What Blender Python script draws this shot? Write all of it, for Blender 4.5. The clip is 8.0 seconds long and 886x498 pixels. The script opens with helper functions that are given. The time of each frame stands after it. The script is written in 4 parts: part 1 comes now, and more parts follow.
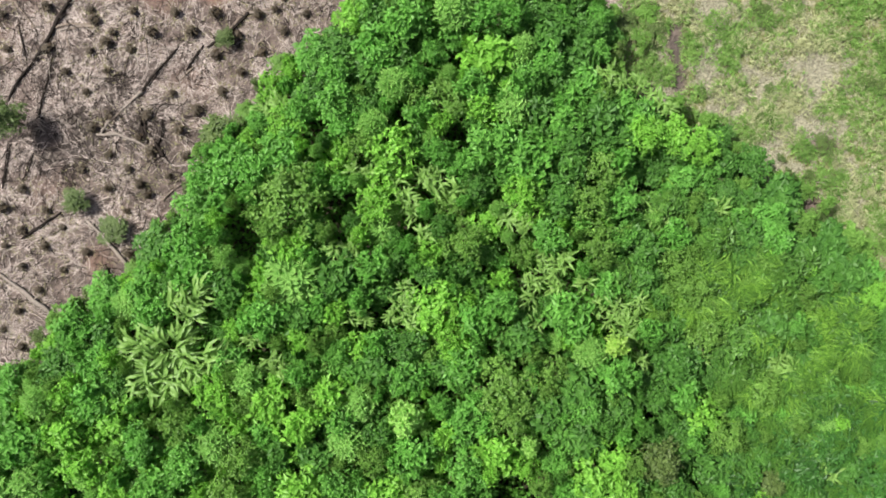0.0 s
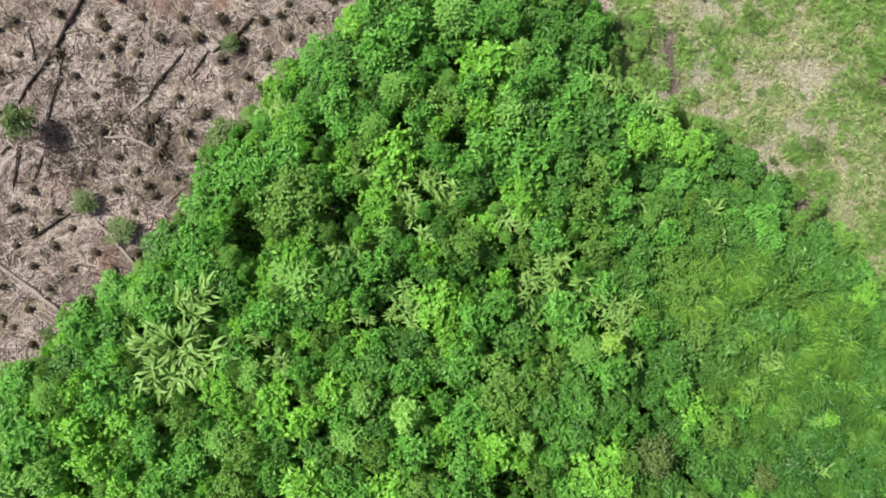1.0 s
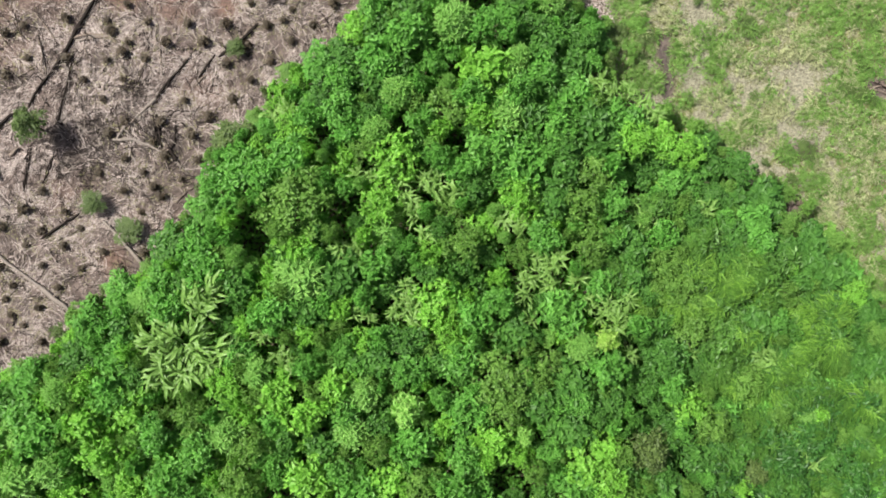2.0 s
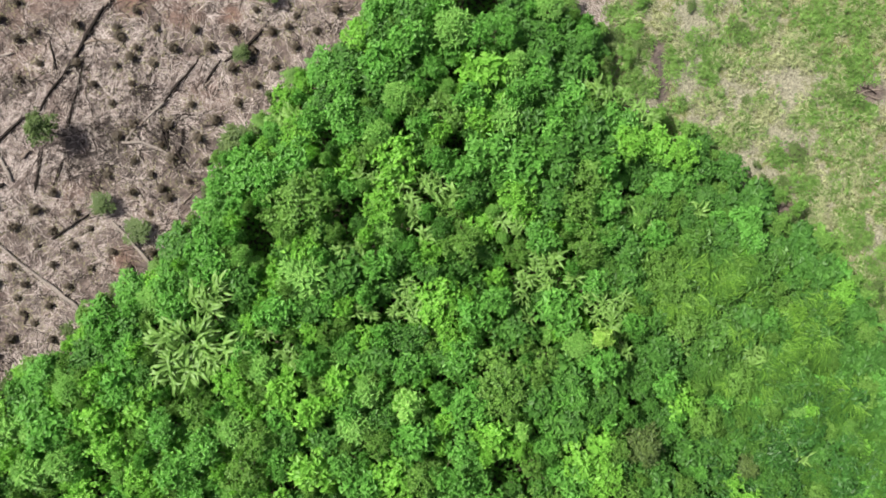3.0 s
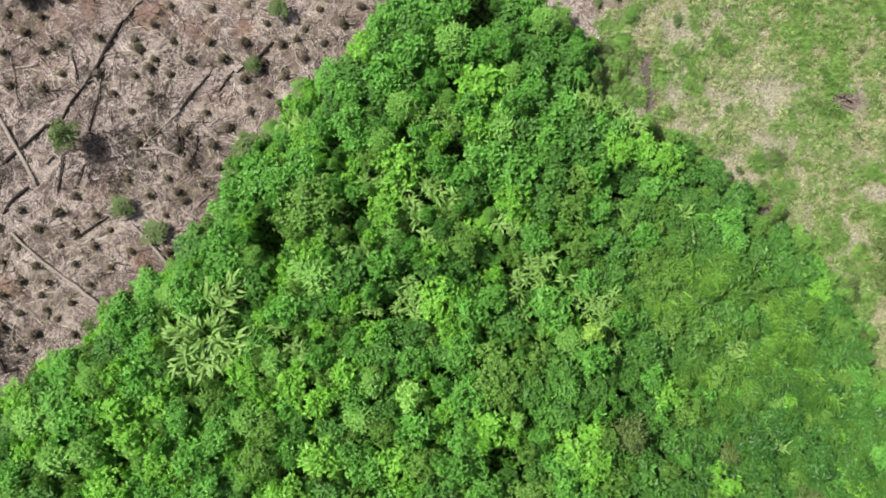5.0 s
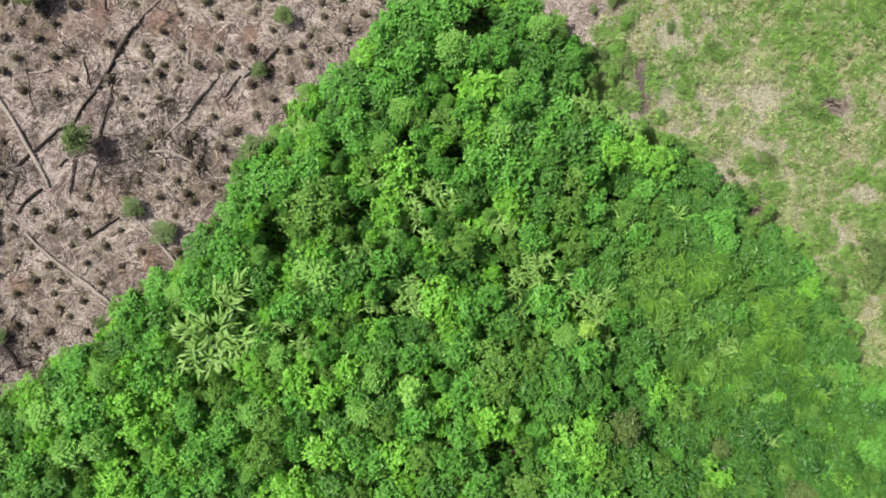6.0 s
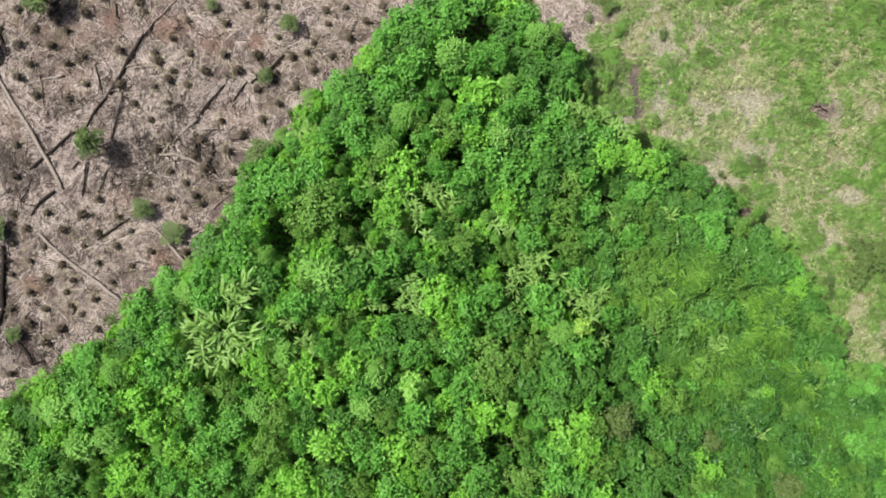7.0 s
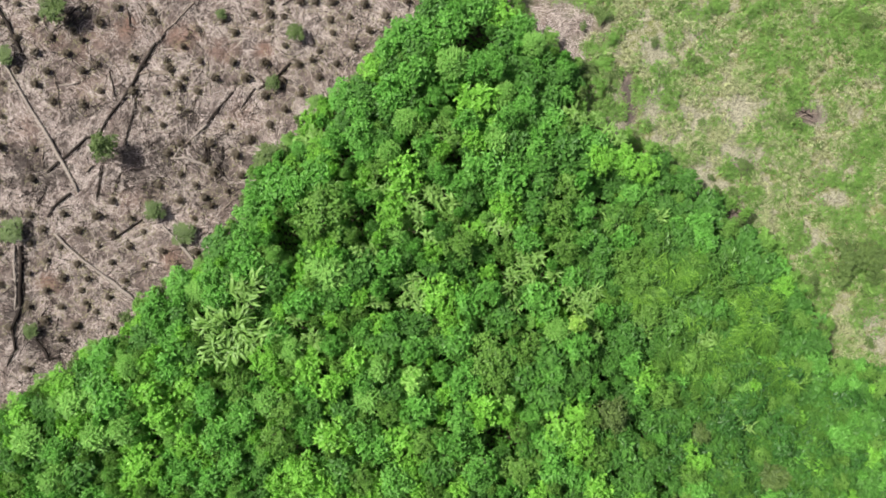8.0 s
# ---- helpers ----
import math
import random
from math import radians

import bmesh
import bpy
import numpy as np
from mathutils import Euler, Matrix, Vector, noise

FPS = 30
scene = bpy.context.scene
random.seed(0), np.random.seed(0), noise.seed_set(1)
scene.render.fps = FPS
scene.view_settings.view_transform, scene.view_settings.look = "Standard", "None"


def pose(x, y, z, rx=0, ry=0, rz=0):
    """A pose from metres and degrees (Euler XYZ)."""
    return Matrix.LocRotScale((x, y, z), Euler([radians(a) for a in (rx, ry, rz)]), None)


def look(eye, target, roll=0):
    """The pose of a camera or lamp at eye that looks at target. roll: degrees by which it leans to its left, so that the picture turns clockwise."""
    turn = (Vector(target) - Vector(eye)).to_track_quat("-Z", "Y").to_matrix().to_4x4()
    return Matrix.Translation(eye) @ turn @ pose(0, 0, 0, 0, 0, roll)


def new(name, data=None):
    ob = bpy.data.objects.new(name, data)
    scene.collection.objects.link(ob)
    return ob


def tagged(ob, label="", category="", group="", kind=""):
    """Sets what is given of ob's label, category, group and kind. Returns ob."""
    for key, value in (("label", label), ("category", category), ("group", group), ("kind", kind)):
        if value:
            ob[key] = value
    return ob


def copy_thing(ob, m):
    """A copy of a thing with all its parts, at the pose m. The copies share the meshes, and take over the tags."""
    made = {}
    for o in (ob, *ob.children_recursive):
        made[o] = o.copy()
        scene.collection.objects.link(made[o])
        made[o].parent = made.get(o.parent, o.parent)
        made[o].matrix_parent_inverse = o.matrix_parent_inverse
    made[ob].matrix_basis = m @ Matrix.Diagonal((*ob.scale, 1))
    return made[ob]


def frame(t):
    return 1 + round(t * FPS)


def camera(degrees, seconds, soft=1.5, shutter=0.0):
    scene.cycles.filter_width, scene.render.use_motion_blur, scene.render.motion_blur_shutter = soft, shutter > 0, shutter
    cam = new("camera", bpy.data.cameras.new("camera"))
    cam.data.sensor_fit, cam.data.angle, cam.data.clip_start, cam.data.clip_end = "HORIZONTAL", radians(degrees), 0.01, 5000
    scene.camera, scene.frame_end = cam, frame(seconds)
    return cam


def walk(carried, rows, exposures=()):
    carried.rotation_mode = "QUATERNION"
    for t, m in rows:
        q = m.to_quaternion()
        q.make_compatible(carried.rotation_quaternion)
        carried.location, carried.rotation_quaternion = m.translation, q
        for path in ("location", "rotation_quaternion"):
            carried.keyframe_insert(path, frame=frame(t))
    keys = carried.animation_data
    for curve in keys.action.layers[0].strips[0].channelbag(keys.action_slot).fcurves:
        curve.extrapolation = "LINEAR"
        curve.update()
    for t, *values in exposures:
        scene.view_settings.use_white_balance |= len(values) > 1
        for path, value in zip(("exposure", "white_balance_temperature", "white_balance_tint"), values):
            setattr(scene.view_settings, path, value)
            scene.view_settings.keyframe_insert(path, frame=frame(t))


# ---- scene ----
cam = camera(61.3, 8.0, soft=1.85)
METRES, EYE, TILT, LEAN, TURN = 15.0, 57.0, -90.0, 0.0, 0.0
ROWS = [
    (0.0, 0.0, 0.0, 0.0, -0.0, 0.0, -0.0),
    (0.5, 0.001, -0.0435, -0.0021, 0.02, 0.05, -0.01),
    (1.0, 0.0028, -0.0921, -0.0028, 0.04, 0.04, -0.01),
    (1.5, 0.0042, -0.1364, -0.0039, 0.05, 0.04, -0.01),
    (3.0, 0.0094, -0.2918, -0.0046, 0.13, 0.05, -0.04),
    (3.5, 0.0105, -0.3459, -0.0048, 0.14, 0.05, -0.04),
    (4.0, 0.0124, -0.4086, -0.0046, 0.18, 0.06, -0.05),
    (4.5, 0.0145, -0.4686, -0.0049, 0.2, 0.07, -0.05),
    (6.0, 0.0196, -0.667, -0.0067, 0.28, 0.07, -0.07),
    (6.5, 0.0227, -0.7359, -0.0079, 0.33, 0.09, -0.07),
    (7.0, 0.0249, -0.8137, -0.0091, 0.35, 0.1, -0.07),
    (7.5, 0.029, -0.9011, -0.0087, 0.41, 0.1, -0.07),
    (8.0, 0.0334, -0.9993, -0.0098, 0.46, 0.11, -0.07),
]
walk(cam, [(t, pose(0, 0, EYE, TILT, LEAN, TURN) @ pose(METRES * x, METRES * y, METRES * z, 90 + pitch, roll, yaw)) for t, x, y, z, yaw, pitch, roll in ROWS])

# ---- light: a high sun from the west over an open sky ----
scene.view_settings.exposure = 0.5
SUN_AZ, SUN_EL = radians(-67), radians(54)
sun_data = bpy.data.lights.new("sun", "SUN")
sun_data.energy, sun_data.angle, sun_data.color = 5.0, radians(0.6), (1.0, 0.96, 0.88)
sun = new("sun", sun_data)
sun_way = Vector((math.sin(SUN_AZ) * math.cos(SUN_EL), math.cos(SUN_AZ) * math.cos(SUN_EL), math.sin(SUN_EL)))
sun.matrix_world = look(sun_way * 200, (0, 0, 0))
world = bpy.data.worlds.new("sky")
scene.world = world
world.use_nodes = True
sky = world.node_tree.nodes.new("ShaderNodeTexSky")
sky.sky_type, sky.sun_disc, sky.sun_elevation, sky.sun_rotation = "NISHITA", False, SUN_EL, SUN_AZ
sky.air_density, sky.dust_density, sky.ozone_density = 0.6, 5.0, 0.2
back = world.node_tree.nodes["Background"]
back.inputs["Strength"].default_value = 0.095
world.node_tree.links.new(sky.outputs["Color"], back.inputs["Color"])

# ---- materials ----
def material(name):
    m = bpy.data.materials.new(name)
    m.use_nodes = True
    t = m.node_tree
    t.nodes.clear()
    out = t.nodes.new("ShaderNodeOutputMaterial")

    def node(kind, **values):
        n = t.nodes.new(kind)
        for key, value in values.items():
            if key == "data_type":
                n.data_type = value
            elif key == "operation":
                n.operation = value
            elif key == "blend_type":
                n.blend_type = value
            else:
                sock = n.inputs[int(key[1:])] if key[0] == "i" and key[1:].isdigit() else n.inputs[key.replace("_", " ")]
                if isinstance(value, bpy.types.NodeSocket):
                    t.links.new(value, sock)
                else:
                    sock.default_value = value
        return n

    def mix(fac, a, b, blend="MIX"):
        n = t.nodes.new("ShaderNodeMix")
        n.data_type, n.blend_type = "RGBA", blend
        for i, v in ((0, fac), (6, a), (7, b)):
            if isinstance(v, bpy.types.NodeSocket):
                t.links.new(v, n.inputs[i])
            else:
                n.inputs[i].default_value = v if i == 0 else (*v, 1.0)
        return n.outputs[2]

    def span(value, lo, hi, a=0.0, b=1.0):
        n = node("ShaderNodeMapRange", i0=value, i1=lo, i2=hi, i3=a, i4=b)
        return n.outputs[0]

    def grain(scale, detail=3.0, rough=0.55, vector=None):
        n = node("ShaderNodeTexNoise", Scale=scale, Detail=detail, Roughness=rough)
        if vector is not None:
            t.links.new(vector, n.inputs["Vector"])
        return n.outputs[0]

    def finish(shader):
        t.links.new(shader, out.inputs["Surface"])
        return m

    return node, mix, span, grain, finish


def leaf_material(name, dark, light, tint, rough=0.5, through_light=0.36, spread=0.35, patch_scale=0.55, patch_depth=0.5):
    """Leaves: each leaf and each plant has its own shade between dark and light; tint is where whole plants drift to."""
    node, mix, span, grain, finish = material(name)
    geo, info = node("ShaderNodeNewGeometry"), node("ShaderNodeObjectInfo")
    place = node("ShaderNodeTexCoord")
    colour = mix(geo.outputs["Random Per Island"], dark, light)
    colour = mix(span(info.outputs["Random"], 0.0, 1.0, 0.0, spread), colour, tint)
    patch = grain(patch_scale, 2.0, 0.6, geo.outputs["Position"])
    colour = mix(span(patch, 0.35, 0.65, 0.0, patch_depth), colour, tuple(0.55 * c for c in dark))
    vein = grain(9.0, 2.0, 0.6, place.outputs["Object"])
    colour = mix(span(vein, 0.3, 0.7, 0.0, 0.3), colour, tuple(1.25 * c for c in light))
    bump = node("ShaderNodeBump", Strength=0.25, Distance=0.02, Height=vein)
    face = node("ShaderNodeBsdfPrincipled", Base_Color=colour, Roughness=rough, Normal=bump.outputs[0])
    face.inputs["Specular IOR Level"].default_value = 0.3
    glow = node("ShaderNodeBsdfTranslucent", Color=mix(0.35, colour, tuple(1.2 * c for c in light)))
    both = node("ShaderNodeMixShader", Fac=through_light, i1=face.outputs[0], i2=glow.outputs[0])
    return finish(both.outputs[0])


def plain_material(name, a, b, scale, rough=0.85, stretch=(1, 1, 1), bump_depth=0.02, spread=0.3):
    """Bark, straw and wood: two shades in a stretched grain, with a coarser stain over it."""
    node, mix, span, grain, finish = material(name)
    geo, info, place = node("ShaderNodeNewGeometry"), node("ShaderNodeObjectInfo"), node("ShaderNodeTexCoord")
    scaled = node("ShaderNodeMapping", Vector=place.outputs["Object"], Scale=stretch)
    fine = grain(scale, 4.0, 0.6, scaled.outputs[0])
    colour = mix(span(fine, 0.3, 0.7), a, b)
    colour = mix(span(geo.outputs["Random Per Island"], 0, 1, 0, spread), colour, tuple(0.45 * c for c in a))
    stain = grain(0.9, 2.0, 0.6, geo.outputs["Position"])
    colour = mix(span(stain, 0.4, 0.7, 0.0, 0.45), colour, tuple(0.6 * c for c in b))
    bump = node("ShaderNodeBump", Strength=0.6, Distance=bump_depth, Height=fine)
    face = node("ShaderNodeBsdfPrincipled", Base_Color=colour, Roughness=rough, Normal=bump.outputs[0])
    face.inputs["Specular IOR Level"].default_value = 0.15
    return finish(face.outputs[0])


def ground_material():
    """Pinkish soil with straw litter and reddish patches on the cleared side, turf with bare patches on the other.
    The sheet carries how bare, how red and how far east each spot is."""
    node, mix, span, grain, finish = material("ground_soil")
    geo = node("ShaderNodeNewGeometry")
    p = geo.outputs["Position"]
    kinds = node("ShaderNodeAttribute")
    kinds.attribute_name = "soil"
    rgb = node("ShaderNodeSeparateColor", Color=kinds.outputs["Color"])
    clods, litter = grain(6.0, 5.0, 0.7, p), grain(1.7, 4.0, 0.7, p)
    soil = mix(span(clods, 0.32, 0.68), (0.03, 0.023, 0.02), (0.16, 0.122, 0.107))
    soil = mix(span(litter, 0.45, 0.62, 0.0, 0.7), soil, (0.22, 0.172, 0.15))
    soil = mix(rgb.outputs[1], soil, mix(span(clods, 0.3, 0.7), (0.12, 0.065, 0.047), (0.28, 0.175, 0.13)))
    soil = mix(kinds.outputs["Alpha"], soil, mix(span(clods, 0.3, 0.7), (0.022, 0.018, 0.016), (0.11, 0.09, 0.08)))
    turf = mix(span(clods, 0.32, 0.68), (0.06, 0.08, 0.022), (0.20, 0.22, 0.075))
    turf = mix(span(litter, 0.44, 0.6, 0.0, 0.85), turf, (0.27, 0.26, 0.14))
    bare = mix(span(clods, 0.32, 0.68), (0.068, 0.062, 0.042), (0.43, 0.415, 0.30))
    turf = mix(span(node("ShaderNodeMath", operation="ADD", i0=rgb.outputs[0], i1=span(litter, 0.3, 0.7, -0.35, 0.35)).outputs[0], 0.35, 0.7), turf, bare)
    colour = mix(rgb.outputs[2], soil, turf)
    shed = node("ShaderNodeAttribute")
    shed.attribute_name = "leaf_litter"
    colour = mix(shed.outputs["Fac"], colour, mix(span(litter, 0.35, 0.65), (0.03, 0.024, 0.014), (0.085, 0.075, 0.04)))
    bump = node("ShaderNodeBump", Strength=1.0, Distance=0.15, Height=node("ShaderNodeMath", operation="ADD", i0=clods, i1=litter).outputs[0])
    return finish(node("ShaderNodeBsdfPrincipled", Base_Color=colour, Roughness=0.95, Normal=bump.outputs[0]).outputs[0])


GROUND = ground_material()
LEAF_MID = leaf_material("leaf_mid_green", (0.066, 0.205, 0.03), (0.20, 0.48, 0.088), (0.095, 0.33, 0.045))
LEAF_DARK = leaf_material("leaf_deep_green", (0.04, 0.13, 0.022), (0.12, 0.30, 0.052), (0.058, 0.18, 0.032))
LEAF_FINE = leaf_material("leaf_olive", (0.08, 0.20, 0.03), (0.21, 0.40, 0.08), (0.13, 0.28, 0.045))
LEAF_PALE = leaf_material("leaf_pale_green", (0.12, 0.30, 0.055), (0.29, 0.53, 0.13), (0.195, 0.41, 0.095), patch_depth=0.3)
LEAF_YELLOW = leaf_material("leaf_yellow_green", (0.105, 0.30, 0.028), (0.28, 0.59, 0.09), (0.165, 0.41, 0.05))
# deep green vine leaves, coloured darker to hold cloud shade
LEAF_VINE_SHADED = leaf_material("leaf_vine_shaded", (0.02, 0.08, 0.014), (0.065, 0.19, 0.032), (0.03, 0.11, 0.02), through_light=0.12, patch_scale=0.5, patch_depth=0.7)
LEAF_GOLD = leaf_material("leaf_pale_yellow", (0.22, 0.43, 0.06), (0.48, 0.70, 0.18), (0.36, 0.58, 0.13), spread=0.1, through_light=0.45, patch_depth=0.1)
LEAF_BRIGHT = leaf_material("leaf_light_green", (0.17, 0.41, 0.07), (0.40, 0.66, 0.18), (0.28, 0.54, 0.13), spread=0.1, through_light=0.45, patch_depth=0.1)
LEAF_LONG = leaf_material("leaf_long_blade", (0.09, 0.23, 0.036), (0.29, 0.48, 0.125), (0.17, 0.34, 0.07), rough=0.4)
LEAF_SWORD = leaf_material("leaf_tall_grass", (0.04, 0.135, 0.016), (0.135, 0.285, 0.05), (0.08, 0.19, 0.027), rough=0.45)
LEAF_LUSH = leaf_material("leaf_lush_grass", (0.075, 0.20, 0.022), (0.25, 0.47, 0.075), (0.14, 0.32, 0.04), rough=0.42)
LEAF_SCRUB = leaf_material("leaf_dusty_scrub", (0.045, 0.09, 0.022), (0.135, 0.205, 0.055), (0.09, 0.14, 0.042), through_light=0.2)
LEAF_TUFT = leaf_material("leaf_dull_tuft", (0.03, 0.022, 0.015), (0.105, 0.08, 0.05), (0.07, 0.062, 0.035), through_light=0.08)
LEAF_UNDER = leaf_material("leaf_undergrowth", (0.055, 0.18, 0.022), (0.165, 0.40, 0.06), (0.095, 0.28, 0.035))
LEAF_VINE = leaf_material("leaf_vine_mat", (0.03, 0.10, 0.016), (0.125, 0.28, 0.048), (0.06, 0.165, 0.024), through_light=0.15, patch_scale=0.5, patch_depth=0.75)
DRY_BLADE = leaf_material("half_dry_blade", (0.13, 0.13, 0.055), (0.33, 0.32, 0.16), (0.22, 0.22, 0.10), rough=0.7, through_light=0.15)
GRASS = leaf_material("grass_blade", (0.06, 0.16, 0.025), (0.31, 0.50, 0.13), (0.14, 0.29, 0.06), rough=0.55, patch_scale=1.1, patch_depth=0.8)
PALE_GRASS = leaf_material("pale_grass_blade", (0.18, 0.20, 0.085), (0.54, 0.58, 0.33), (0.31, 0.36, 0.17), rough=0.6, patch_scale=1.3, patch_depth=0.5)
STRAW = plain_material("straw", (0.27, 0.225, 0.20), (0.90, 0.79, 0.73), 6.0, spread=0.6)
THATCH = plain_material("bleached_grass", (0.21, 0.20, 0.13), (0.57, 0.56, 0.41), 6.0, spread=0.6)
BARK = plain_material("bark", (0.10, 0.075, 0.05), (0.22, 0.18, 0.13), 9.0, stretch=(1, 1, 0.25))
CHAR = plain_material("charred_wood", (0.0108, 0.0084, 0.0072), (0.039, 0.03, 0.0252), 8.0, bump_depth=0.04)
PALE_WOOD = plain_material("weathered_wood", (0.15, 0.126, 0.107), (0.39, 0.345, 0.305), 8.0)
TWIG = plain_material("dry_branch", (0.13, 0.10, 0.08), (0.33, 0.275, 0.23), 8.0)


# ---- meshes ----
def mesh(name, verts, faces, mat, smooth=False):
    me = bpy.data.meshes.new(name)
    me.from_pydata(np.asarray(verts, dtype=float).reshape(-1, 3).tolist(), [], faces if isinstance(faces, list) else faces.tolist())
    me.materials.append(mat)
    if smooth:
        me.polygons.foreach_set("use_smooth", [True] * len(me.polygons))
    me.update()
    return me


def part(name, me, parent, label=""):
    ob = new(name, me)
    ob.parent = parent
    return tagged(ob, label)


def unit(v):
    return v / np.maximum(np.linalg.norm(v, axis=-1, keepdims=True), 1e-9)


def leaves(rng, base, way, normal, length, width, droop=0.15, fold=0.12):
    """Pointed leaves folded along the midrib: four corners each."""
    side = unit(np.cross(way, normal))
    up = unit(np.cross(side, way))
    length, width = np.asarray(length)[:, None], np.asarray(width)[:, None]
    mid = base + way * length * 0.45
    corners = np.stack([base, mid + side * width / 2 + up * width * fold, base + way * length - up * length * droop,
                        mid - side * width / 2 + up * width * fold], axis=1).reshape(-1, 3)
    n = len(base)
    return corners, np.arange(4 * n).reshape(n, 4)


def tangents(rng, normal, outward, pull):
    """A direction in each leaf's plane, half at random, half away from the plant's middle."""
    way = rng.normal(size=normal.shape) + pull * outward
    way -= (way * normal).sum(1, keepdims=True) * normal
    return unit(way)


def tube(points, radii, sides=7, wobble=0.0, rng=None):
    """A bent, tapered, closed limb."""
    points = np.asarray(points, dtype=float)
    verts, faces = [], []
    for i, (p, r) in enumerate(zip(points, radii)):
        ahead = unit(points[min(i + 1, len(points) - 1)] - points[max(i - 1, 0)])
        ref = np.array((0, 0, 1.0)) if abs(ahead[2]) < 0.8 else np.array((1.0, 0, 0))
        a = unit(np.cross(ahead, ref))
        b = np.cross(ahead, a)
        for k in range(sides):
            rr = r * (1 + (wobble * rng.normal() if rng is not None else 0))
            verts.append(p + rr * (a * math.cos(2 * math.pi * k / sides) + b * math.sin(2 * math.pi * k / sides)))
        if i:
            o = (i - 1) * sides
            faces += [[o + k, o + (k + 1) % sides, o + sides + (k + 1) % sides, o + sides + k] for k in range(sides)]
    last = (len(points) - 1) * sides
    faces += [list(range(sides))[::-1], [last + k for k in range(sides)]]
    return verts, faces


def joined(pieces):
    verts, faces, n = [], [], 0
    for v, f in pieces:
        verts += [list(p) for p in v]
        faces += [[i + n for i in face] for face in f]
        n += len(v)
    return verts, faces


def inside(poly, x, y):
    """Which of the points lie in the outline."""
    poly = np.asarray(poly)
    hit = np.zeros(np.shape(x), dtype=bool)
    for (ax, ay), (bx, by) in zip(poly, np.roll(poly, -1, axis=0)):
        cross = (ay > y) != (by > y)
        hit ^= cross & (x < (bx - ax) * (y - ay) / (by - ay + 1e-12) + ax)
    return hit


def edge_distance(poly, x, y):
    poly = np.asarray(poly)
    best = np.full(np.shape(x), 1e9)
    for a, b in zip(poly, np.roll(poly, -1, axis=0)):
        d = b - a
        s = np.clip(((x - a[0]) * d[0] + (y - a[1]) * d[1]) / (d @ d), 0, 1)
        best = np.minimum(best, np.hypot(x - a[0] - s * d[0], y - a[1] - s * d[1]))
    return best


def ground_z(x, y):
    """A gentle slope up to the north-east, level far off, with low swells."""
    near = np.exp(-(np.hypot(x, y) / 90.0) ** 4)
    swell = 0.16 * np.sin(0.31 * x + 0.9) * np.cos(0.27 * y - 0.4) + 0.07 * np.sin(0.83 * x + 0.71 * y)
    return (0.4 + 0.02 * x + 0.03 * y + swell) * near


def patchy(x, y, size, seed):
    """Smooth random patches of that size, 0 to 1."""
    table = np.random.default_rng(seed).uniform(size=(64, 64))
    turn = 0.7 * seed
    u = (np.asarray(x) * math.cos(turn) - np.asarray(y) * math.sin(turn)) / size + 1000.3
    v = (np.asarray(x) * math.sin(turn) + np.asarray(y) * math.cos(turn)) / size + 1000.7
    i, j = np.floor(u).astype(int), np.floor(v).astype(int)
    f, g = u - i, v - j
    f, g = f * f * (3 - 2 * f), g * g * (3 - 2 * g)
    a, b = table[i % 64, j % 64], table[(i + 1) % 64, j % 64]
    c, d = table[i % 64, (j + 1) % 64], table[(i + 1) % 64, (j + 1) % 64]
    return (a * (1 - f) + b * f) * (1 - g) + (c * (1 - f) + d * f) * g


def spots(x, y, rows):
    """Soft round patches: x, y, reach east and north."""
    total = np.zeros(np.shape(x))
    for cx, cy, rx, ry in rows:
        total = np.maximum(total, np.exp(-(((x - cx) / rx) ** 2 + ((y - cy) / ry) ** 2) ** 1.5))
    return total


def bare(x, y):
    """How bare the turf is: the worn places and random thin ones."""
    return np.clip(0.46 * spots(x, y, BARE) + 1.1 * (0.4 * patchy(x, y, 4.2, 5) + 0.35 * patchy(x, y, 1.3, 6) + 0.25 * patchy(x, y, 0.5, 16)) - 0.28 + 0.055 * np.clip((36 - x) / 15, 0, 1), 0, 1)


def red(x, y):
    return np.clip(spots(x, y, RED) * (0.6 + 0.6 * patchy(x, y, 1.1, 8)) + 1.2 * (patchy(x, y, 5.0, 7) - 0.72), 0, 1)


def scorched(x, y):
    """Ash-dark soil where brush was burnt, one shrub's painted shadow, and smaller dark stains."""
    return np.clip(spots(x, y, SCORCHED_AND_SHADE) * (0.5 + 0.75 * patchy(x, y, 0.9, 33)) + 2.6 * (patchy(x, y, 1.3, 34) * 0.55 + patchy(x, y, 0.5, 35) * 0.45 - 0.55), 0, 0.9)


def east(x, y):
    turned = spots(x, y, [(11.4, 21.7, 4.2, 3.0), (9.1, 19.3, 2.0, 1.6), (12.2, 18.6, 2.4, 1.8)]) * (0.5 + 0.9 * patchy(x, y, 1.2, 51))          # dug soil north of the thicket
    turned = np.maximum(turned, 1.3 * spots(x, y, DUG))
    return np.clip((x - 2.5 - 0.12 * y + 3 * (patchy(x, y, 2.0, 9) - 0.5)) / 3.0, 0, 1) * np.clip(1 - 1.1 * turned, 0, 1)


# ---- ground: one sheet to the horizon ----
def axis(reach, fine, step):
    inner = np.arange(-fine, fine + step / 2, step)
    outer = fine * np.geomspace(1.06, reach / fine, 26)
    return np.concatenate([-outer[::-1], inner, outer])


